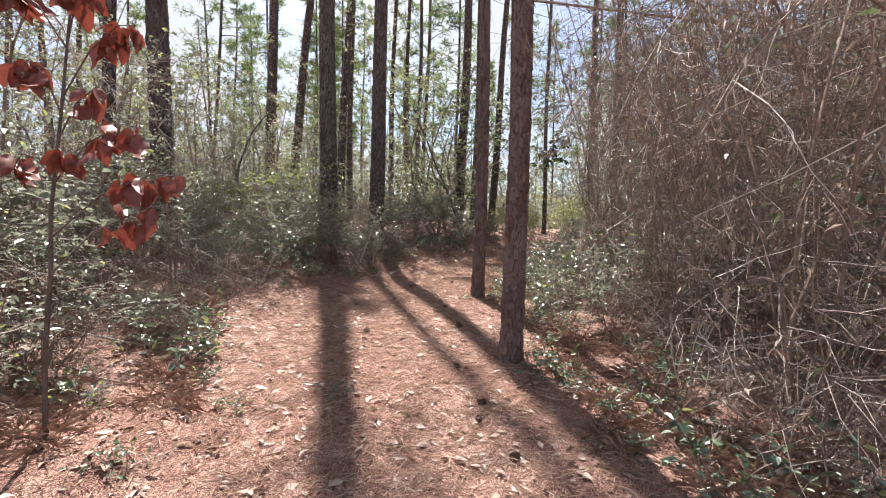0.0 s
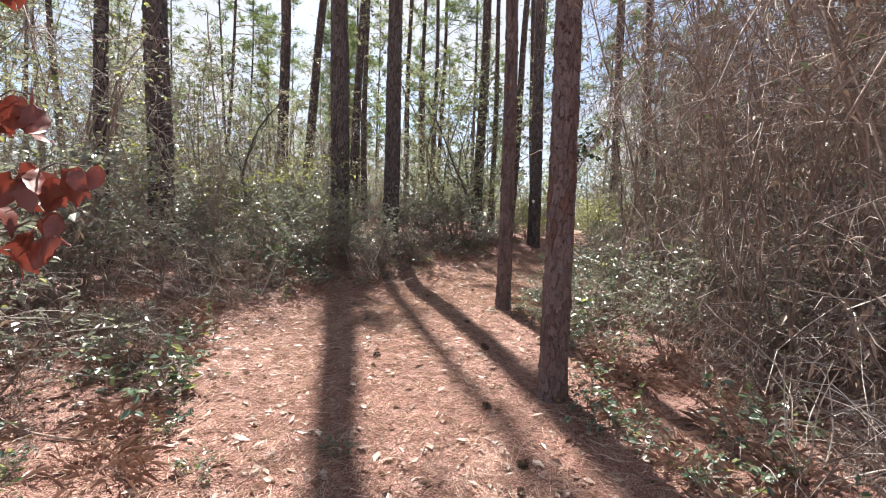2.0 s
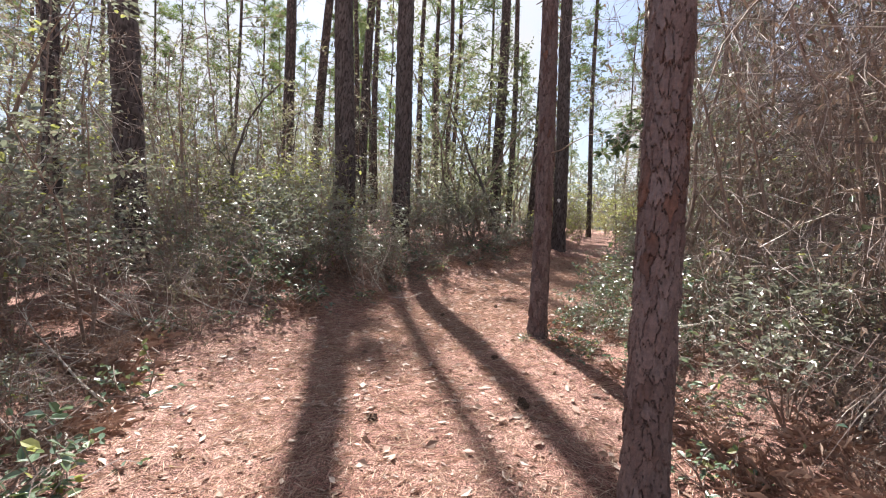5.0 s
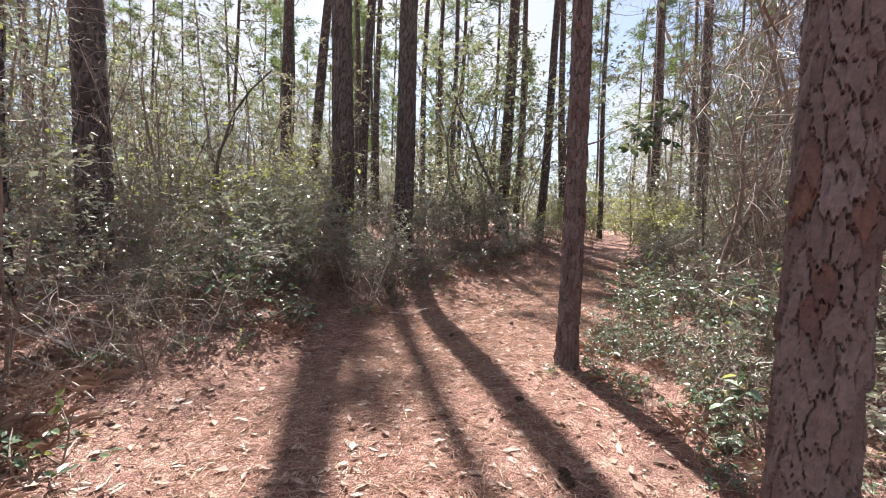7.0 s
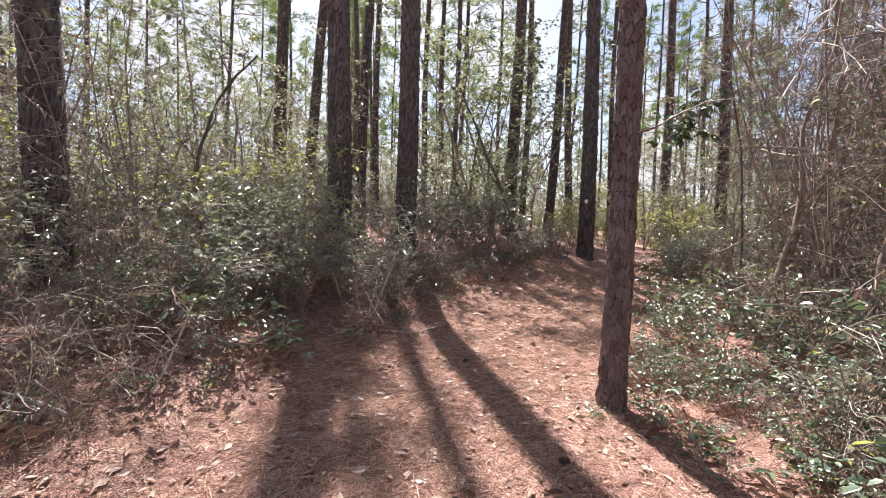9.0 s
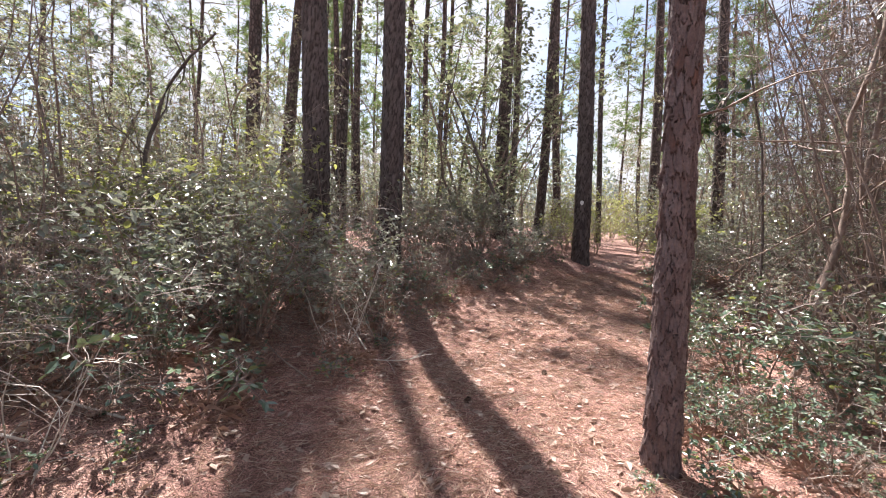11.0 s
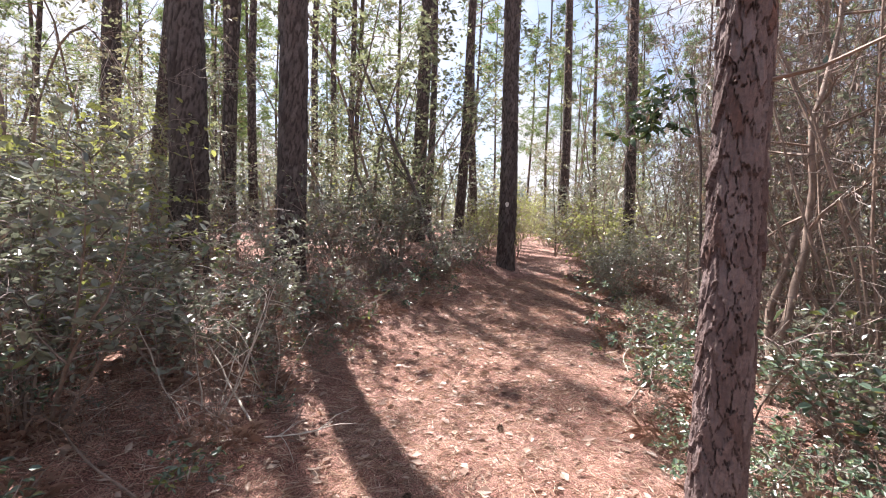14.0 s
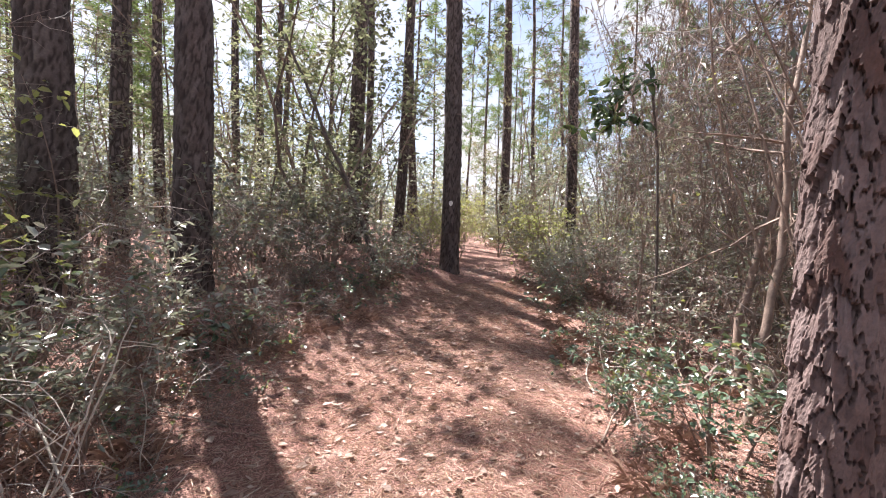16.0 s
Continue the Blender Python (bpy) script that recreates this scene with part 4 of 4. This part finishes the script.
def hang(meshes, name, parent, spots, rng, tilt=25):
    """Leaves, each an object, at the spots under the parent."""
    for p in spots:
        ob = new(name, meshes[int(rng.integers(len(meshes)))])
        ob.parent = parent
        ob.matrix_local = pose(*p, rng.normal(0, tilt), rng.normal(0, tilt), rng.uniform(0, 360)) @ Matrix.Scale(rng.uniform(0.75, 1.15), 4)


# young oak with hanging dead leaves
rng = np.random.default_rng(51)
ox, oy = -2.2, 2.25
oz = float(land(ox, oy))
oak = thing("oak_sapling", "young oak with hanging red-brown dead leaves", "tree")
oak.matrix_world = pose(ox, oy, oz)
g = Geo()
trunk = wander(rng, (0, 0, -0.05), (0.05, 0, 1), 3.0, 9, 0.05)
g.tube(trunk, np.linspace(0.014, 0.005, 10), 6)
part("stem", g, M_BLACKENED, oak)
spots = []
for z, ex, ey, ez, k in ((1.0, 0.62, 0.0, 1.28, 9), (1.2, 0.72, 0.02, 1.5, 13), (1.5, 0.55, -0.02, 1.75, 12), (1.75, 0.3, 0.05, 1.95, 7), (2.0, 0.5, 0.0, 2.3, 12), (2.3, 0.22, 0.05, 2.55, 14), (1.35, 0.2, -0.1, 1.6, 6), (1.9, -0.15, 0.05, 2.1, 10), (2.3, -0.25, 0.0, 2.5, 12), (1.5, -0.2, 0.05, 1.55, 8), (2.6, 0.1, 0.05, 2.75, 10)):
    q, _ = along(trunk, min(0.99, z / 3.0))
    e = np.array([ex, ey, ez])
    b = np.array([q, q + (e - q) * 0.4 + (0, 0, 0.1), q + (e - q) * 0.8 + (0, 0, 0.08), e])
    g = Geo()
    g.tube(b, np.linspace(0.006, 0.0025, 4), 4)
    part("branch", g, M_BLACKENED, oak)
    for _ in range(int(k * 1.4)):
        p, _ = along(b, rng.uniform(0.4, 1.0))
        spots.append(p + rng.normal(0, 0.02, 3))
hang([leaf_mesh("dead_leaf", M_RED, 0.15, 0.075, 0.5 - 0.3 * k, 0.35, 70 + k, 0.1) for k in range(4)], "dead_leaf", oak, spots, rng)

# leathery-leaved sapling with an arching branch
rng = np.random.default_rng(52)
mx_, my_ = 3.75, 10.6
mz = float(land(mx_, my_))
mag = thing("broadleaf_evergreen_sapling", "arching sapling with large dark leathery leaves", "tree")
mag.matrix_world = pose(mx_, my_, mz)
g = Geo()
arch = np.array([(0, 0, -0.05), (0.02, 0, 1.2), (-0.1, -0.05, 2.6), (-0.35, -0.1, 3.7), (-0.75, -0.3, 3.3), (-1.05, -0.4, 2.85), (-1.3, -0.4, 2.6)])
g.tube(arch, np.linspace(0.022, 0.007, 7), 6)
part("stem", g, M_BLACKENED, mag)
spots = []
for k in range(17):
    q, d = along(arch, rng.uniform(0.62, 1.0))
    b = wander(rng, q, rng.normal(0, 0.7, 3) + np.array([-0.3, 0, 0.1]), rng.uniform(0.25, 0.6), 3, 0.2)
    g = Geo()
    g.tube(b, np.linspace(0.005, 0.003, 4), 4)
    part("branch", g, M_BLACKENED, mag)
    for _ in range(9):
        p, _ = along(b, rng.uniform(0.3, 1.0))
        spots.append(p)
hang([leaf_mesh("leaf", M_MAGNOLIA, 0.165, 0.06, 0.4, 0.15, 90 + k) for k in range(3)], "leaf", mag, spots, rng, 55)


def bare_tree(x, y, pts, r, label, seed, branches=8, mat=None, name="bare_tree"):
    """A crooked slim tree along the given line, with bare branches."""
    rng = np.random.default_rng(seed)
    ob = thing(name, label, "tree", "crooked bare trees")
    z0 = float(land(x, y))
    ob.matrix_world = pose(x, y, z0)
    pts = np.array(pts, float)
    fine = np.array([along(pts, f)[0] for f in np.linspace(0, 0.999, 16)])
    fine[1:-1] = (fine[:-2] + 2 * fine[1:-1] + fine[2:]) / 4 + rng.normal(0, 0.015, (14, 3))
    g = Geo()
    g.tube(fine, np.linspace(r, r * 0.35, 16), 8)
    part("trunk", g, mat or M_STEM, ob, smooth=True)
    for _ in range(branches):
        q, d = along(fine, rng.uniform(0.3, 1.0))
        g = Geo()
        b = wander(rng, q, d * 0.6 + rng.normal(0, 0.6, 3), rng.uniform(0.5, 1.6), 6, 0.2)
        g.tube(b, np.linspace(r * 0.35, 0.003, 7), 4)
        for _ in range(6):
            q2, d2 = along(b, rng.uniform(0.2, 1))
            g.tube(wander(rng, q2, d2 + rng.normal(0, 0.6, 3), rng.uniform(0.2, 0.6), 3, 0.2), (0.005, 0.004, 0.003, 0.0015), 3)
        part("branch", g, mat or M_STEM, ob)
    return ob


bare_tree(0.75, 14.3, [(0, 0, -0.1), (-0.35, 0, 0.9), (-0.7, 0, 1.85), (-1.35, 0, 3.2), (-1.9, 0, 4.6)], 0.055, "dark leaning sapling among shrubs", 1, 5, M_BLACKENED)
bare_tree(2.75, 8.7, [(0, 0, -0.1), (0.25, 0, 0.8), (0.55, 0.1, 1.7), (0.5, 0.1, 2.6), (0.9, 0.2, 3.6), (1.0, 0.2, 4.8)], 0.04, "crooked grey-brown bare sapling", 2)
bare_tree(3.3, 9.2, [(0, 0, -0.1), (0.1, 0, 1.0), (0.5, 0, 1.9), (0.7, 0, 3.0), (0.55, 0, 4.6)], 0.045, "crooked grey-brown bare sapling", 3)
bare_tree(2.9, 7.6, [(0, 0, -0.1), (0.3, 0.1, 0.9), (0.35, 0.1, 1.9), (0.8, 0.2, 2.7), (0.75, 0.2, 4.4)], 0.04, "crooked grey-brown bare sapling", 4)
bare_tree(-5.0, 9.9, [(0, 0, -0.1), (0.1, 0, 1.1), (0.0, 0, 2.0), (0.4, 0, 2.9), (1.0, 0, 3.5)], 0.04, "dark forked bare sapling in the hollies", 5, 7, M_BLACKENED)
bare_tree(12.0, 7.6, [(0, 0, -0.1), (-1.0, -0.2, 2.6), (-2.8, -0.4, 4.0), (-4.6, -0.5, 4.45), (-8.0, -0.6, 4.75), (-11.2, -0.62, 5.0)], 0.05, "long dead stem bowed over and lodged against a pine", 7, 7, M_STEM, "lodged_dead_stem")


# drooping boughs of the thicket, hanging over the brush
def drooping_bough(x, y, pts, seed, label, spread=0.75, sprays=14):
    """An arching dead bough whose side twigs sweep down with it, hung with dry needles."""
    rng = np.random.default_rng(seed)
    ob = thing("drooping_bough", label, "branch", "drooping boughs")
    ob.matrix_world = pose(x, y, float(land(x, y)))
    pts = np.array(pts, float)
    fine = np.array([along(pts, f)[0] for f in np.linspace(0, 0.999, 14)])
    fine[1:-1] = (fine[:-2] + 2 * fine[1:-1] + fine[2:]) / 4 + rng.normal(0, 0.012, (12, 3))
    g = Geo()
    g.tube(fine, np.linspace(0.02, 0.004, 14), 6)
    part("stem", g, M_STEM, ob, smooth=True)
    dark, pale, dry = Geo(), Geo(), Geo()
    P, W = [], []
    for _ in range(sprays):
        q, d = along(fine, rng.uniform(0.3, 1.0))
        b = wander(rng, q, d + rng.normal(0, spread, 3), rng.uniform(0.4, 1.1), 6, 0.16, 0.02)
        kind = pale if rng.random() < 0.3 else dark
        kind.tube(b, np.linspace(0.005, 0.0018, 7), 3)
        for _ in range(11):
            q2, d2 = along(b, rng.uniform(0.1, 1.0))
            tw = wander(rng, q2, d2 + rng.normal(0, 0.6, 3) + np.array([0, 0, -0.1]), rng.uniform(0.12, 0.4), 3, 0.25, 0.06)
            (pale if rng.random() < 0.2 else dark).tube(tw, (0.0026, 0.002, 0.0016, 0.0008), 3)
            for _ in range(int(rng.integers(0, 3))):
                q3, d3 = along(tw, rng.uniform(0.1, 1.0))
                P.append(q3)
                W.append(d3 * 0.5 + rng.normal(0, 0.4, 3) + np.array([0, 0, -0.6]))
    l = rng.uniform(0.04, 0.09, len(P))
    dry.leaves(np.array(P), np.array(W), l, l * rng.uniform(0.05, 0.2, len(P)), 0.2, 0.2, rng)
    tagged(part("twig_tangle", dark, M_TWIG, ob, "fine brown drooping twigs"), kind="stuff")
    tagged(part("dead_twig_tangle", pale, M_PALE, ob, "bleached dead twigs"), kind="stuff")
    tagged(part("caught_litter", dry, M_DRAPE, ob, "caught dry needles"), kind="stuff")
    return ob


rng = np.random.default_rng(61)
for k, (x, y, reach, top, turn) in enumerate(((3.3, 3.6, 2.1, 3.6, 195), (3.6, 4.6, 2.4, 3.9, 190), (3.0, 5.6, 1.9, 3.3, 200), (3.9, 5.8, 2.5, 4.3, 185), (3.4, 2.7, 1.8, 3.2, 180), (4.2, 7.4, 2.4, 4.2, 190), (4.6, 4.0, 2.8, 4.4, 185), (-5.0, 4.6, 1.6, 3.2, -20), (-5.6, 6.9, 1.7, 3.0, -30), (-4.9, 11.4, 1.8, 3.2, -25))):
    c, sn = math.cos(radians(turn)), math.sin(radians(turn))
    drooping_bough(x, y, [(0, 0, -0.05), (0.04 * c, 0.04 * sn, top * 0.5), (0.22 * reach * c, 0.22 * reach * sn, top * 0.88), (0.5 * reach * c, 0.5 * reach * sn, top), (0.78 * reach * c, 0.78 * reach * sn, top * 0.86), (reach * c, reach * sn, top * 0.62)], 400 + k, "arching dead bough with drooping bleached twigs and caught needles")

# slim bare understory stems among the pines
stems = [bare_tree(60 + 4 * k, -60, [(0, 0, -0.1), (0.1 * k, 0, 1.5), (0.25 - 0.2 * k, 0.1, 3.0), (0.5 - 0.5 * k, 0.1, 5.0), (0.6 - 0.7 * k, 0, 7.4)], 0.05, "slim bare grey understory tree", 500 + k, 7) for k in range(3)]
scatter(stems, spots_in(rng, (-16, 16), (10.5, 32), 1.3, 700, lambda x, y: clear(x, y, 1.0) and abs(x) < 5 + 0.6 * y and free(x, y, 0.6), lambda x, y: 1.0)[:26], rng, 0.75, 1.25)
scatter(bleached, [(-1.95, 8.6, 0.95), (-2.95, 6.35, 0.75), (-3.4, 5.9, 0.8), (-1.6, 9.2, 0.7), (2.0, 3.3, 0.7), (2.4, 2.6, 0.75)], rng)
# a brown, brushy toe along the bank and the shaded edge
scatter(scrub, [(-1.85, 8.4, 0.55), (-1.35, 9.7, 0.5), (-2.9, 6.9, 0.5), (-2.4, 8.3, 0.8), (-1.9, 9.6, 0.8), (-0.3, 11.7, 0.6), (0.3, 12.4, 0.6), (1.2, 6.4, 0.55), (1.4, 7.4, 0.55), (1.9, 8.0, 0.6), (2.3, 9.0, 0.6), (1.35, 5.2, 0.55), (1.6, 5.9, 0.7), (-2.2, 3.5, 0.45), (-2.3, 2.7, 0.5), (-2.6, 4.1, 0.55), (-2.9, 3.2, 0.75), (-2.6, 2.2, 0.7), (-3.0, 2.5, 0.85), (-2.9, 4.5, 0.7), (-3.2, 5.2, 0.6), (-3.4, 4.0, 0.9), (1.6, 6.8, 0.6), (2.0, 7.5, 0.75), (2.5, 8.4, 0.8), (1.7, 8.8, 0.5), (2.2, 5.6, 0.9)], rng, 0.9, 1.15)


def fallen_branch(x, y, turn, length, r, seed, label, mat, lift=0.04):
    rng = np.random.default_rng(seed)
    ob = thing("fallen_branch", label, "branch", "fallen branches")
    ob.matrix_world = pose(x, y, float(land(x, y)), 0, 0, turn)
    main = wander(rng, (0, 0, r + 0.005), (1, 0, 0.06), length, 8, 0.1)
    main[:, 2] = np.maximum(main[:, 2], r) + lift * np.linspace(0, 1, 9) + np.array([float(land(x + p[0] * math.cos(radians(turn)) - p[1] * math.sin(radians(turn)), y + p[0] * math.sin(radians(turn)) + p[1] * math.cos(radians(turn)))) - float(land(x, y)) for p in main])
    g = Geo()
    g.tube(main, np.linspace(r, r * 0.35, 9), 6)
    part("stick", g, mat, ob)
    for _ in range(int(3 + length * 5)):
        q, d = along(main, rng.uniform(0.25, 1))
        w = d + rng.normal(0, 0.7, 3)
        w[2] = abs(w[2]) * 0.6
        g = Geo()
        g.tube(wander(rng, q, w, rng.uniform(0.12, 0.5), 4, 0.2), np.linspace(r * 0.4, 0.0015, 5), 4)
        part("twig", g, mat, ob)
    return ob


for k, (x, y, turn, length, r, dead) in enumerate((
        (1.7, 3.9, 20, 1.6, 0.014, 1), (1.9, 3.0, -25, 1.3, 0.012, 1), (1.5, 2.3, 15, 1.2, 0.012, 1), (2.2, 4.6, 60, 1.4, 0.016, 1), (1.3, 3.3, -60, 0.7, 0.008, 0),
        (-2.6, 4.6, 160, 1.5, 0.012, 1), (-2.9, 5.3, 200, 1.4, 0.012, 1), (-2.4, 4.1, 140, 1.1, 0.01, 1), (-3.1, 6.0, 170, 1.6, 0.014, 1), (-2.2, 3.0, 190, 1.0, 0.009, 0), (-2.7, 3.7, 215, 1.3, 0.01, 1),
        (-2.0, 7.9, 150, 1.0, 0.009, 0), (-1.6, 8.6, 135, 1.1, 0.01, 1), (-1.9, 8.3, 30, 0.9, 0.008, 1), (1.5, 8.9, 40, 1.0, 0.01, 0), (2.0, 9.6, 60, 1.2, 0.01, 1), (-1.2, 9.6, 160, 0.9, 0.008, 0), (-3.3, 5.9, 185, 1.3, 0.009, 1), (-3.5, 6.4, 165, 1.5, 0.01, 1), (-3.1, 6.6, 200, 1.2, 0.008, 1), (-3.8, 6.1, 150, 1.2, 0.009, 1), (-2.8, 6.9, 175, 1.3, 0.009, 1), (-3.6, 6.9, 20, 1.2, 0.008, 1), (-3.0, 5.5, 160, 1.1, 0.008, 1))):
    fallen_branch(x, y, turn, length, r, 300 + k, "bleached dead branch lying in the brush" if dead else "brown fallen branch on the litter", M_PALE if dead else M_STEM)


# pine cones on the trail
def pine_cone():
    ob = thing("pine_cone", "open brown pine cone lying on the needles", "pine cone", "pine cones")
    g = Geo()
    P, W = [], []
    for k in range(60):
        f = k / 60
        a = k * 2.39996
        rr = 0.022 * math.sin(math.pi * (0.12 + 0.85 * f)) ** 0.7
        P.append((-0.035 + 0.07 * f, 0.4 * rr * math.cos(a), 0.4 * rr * math.sin(a)))
        W.append((0.35, math.cos(a), math.sin(a)))
    P, W = np.array(P), np.array(W)
    g.leaves(P, W, 0.022, 0.017, 0.25)
    g.tube([(-0.036, 0, 0), (0, 0, 0), (0.034, 0, 0)], (0.006, 0.012, 0.004), 8)
    part("cone_body", g, M_CONE, ob)
    return ob


cone = pine_cone()
for k, (x, y) in enumerate(((0.17, 3.98), (0.21, 5.25), (0.35, 3.3), (0.24, 5.2), (0.3, 3.05), (0.23, 5.29), (0.05, 6.2), (-0.6, 7.9), (-0.9, 4.9), (0.2, 8.6), (0.5, 2.6))):
    m = pose(x, y, float(land(x, y)) + 0.022, rng.uniform(0, 360), rng.uniform(-15, 15), rng.uniform(0, 360))
    if k:
        copy_thing(cone, m)
    else:
        cone.matrix_world = m
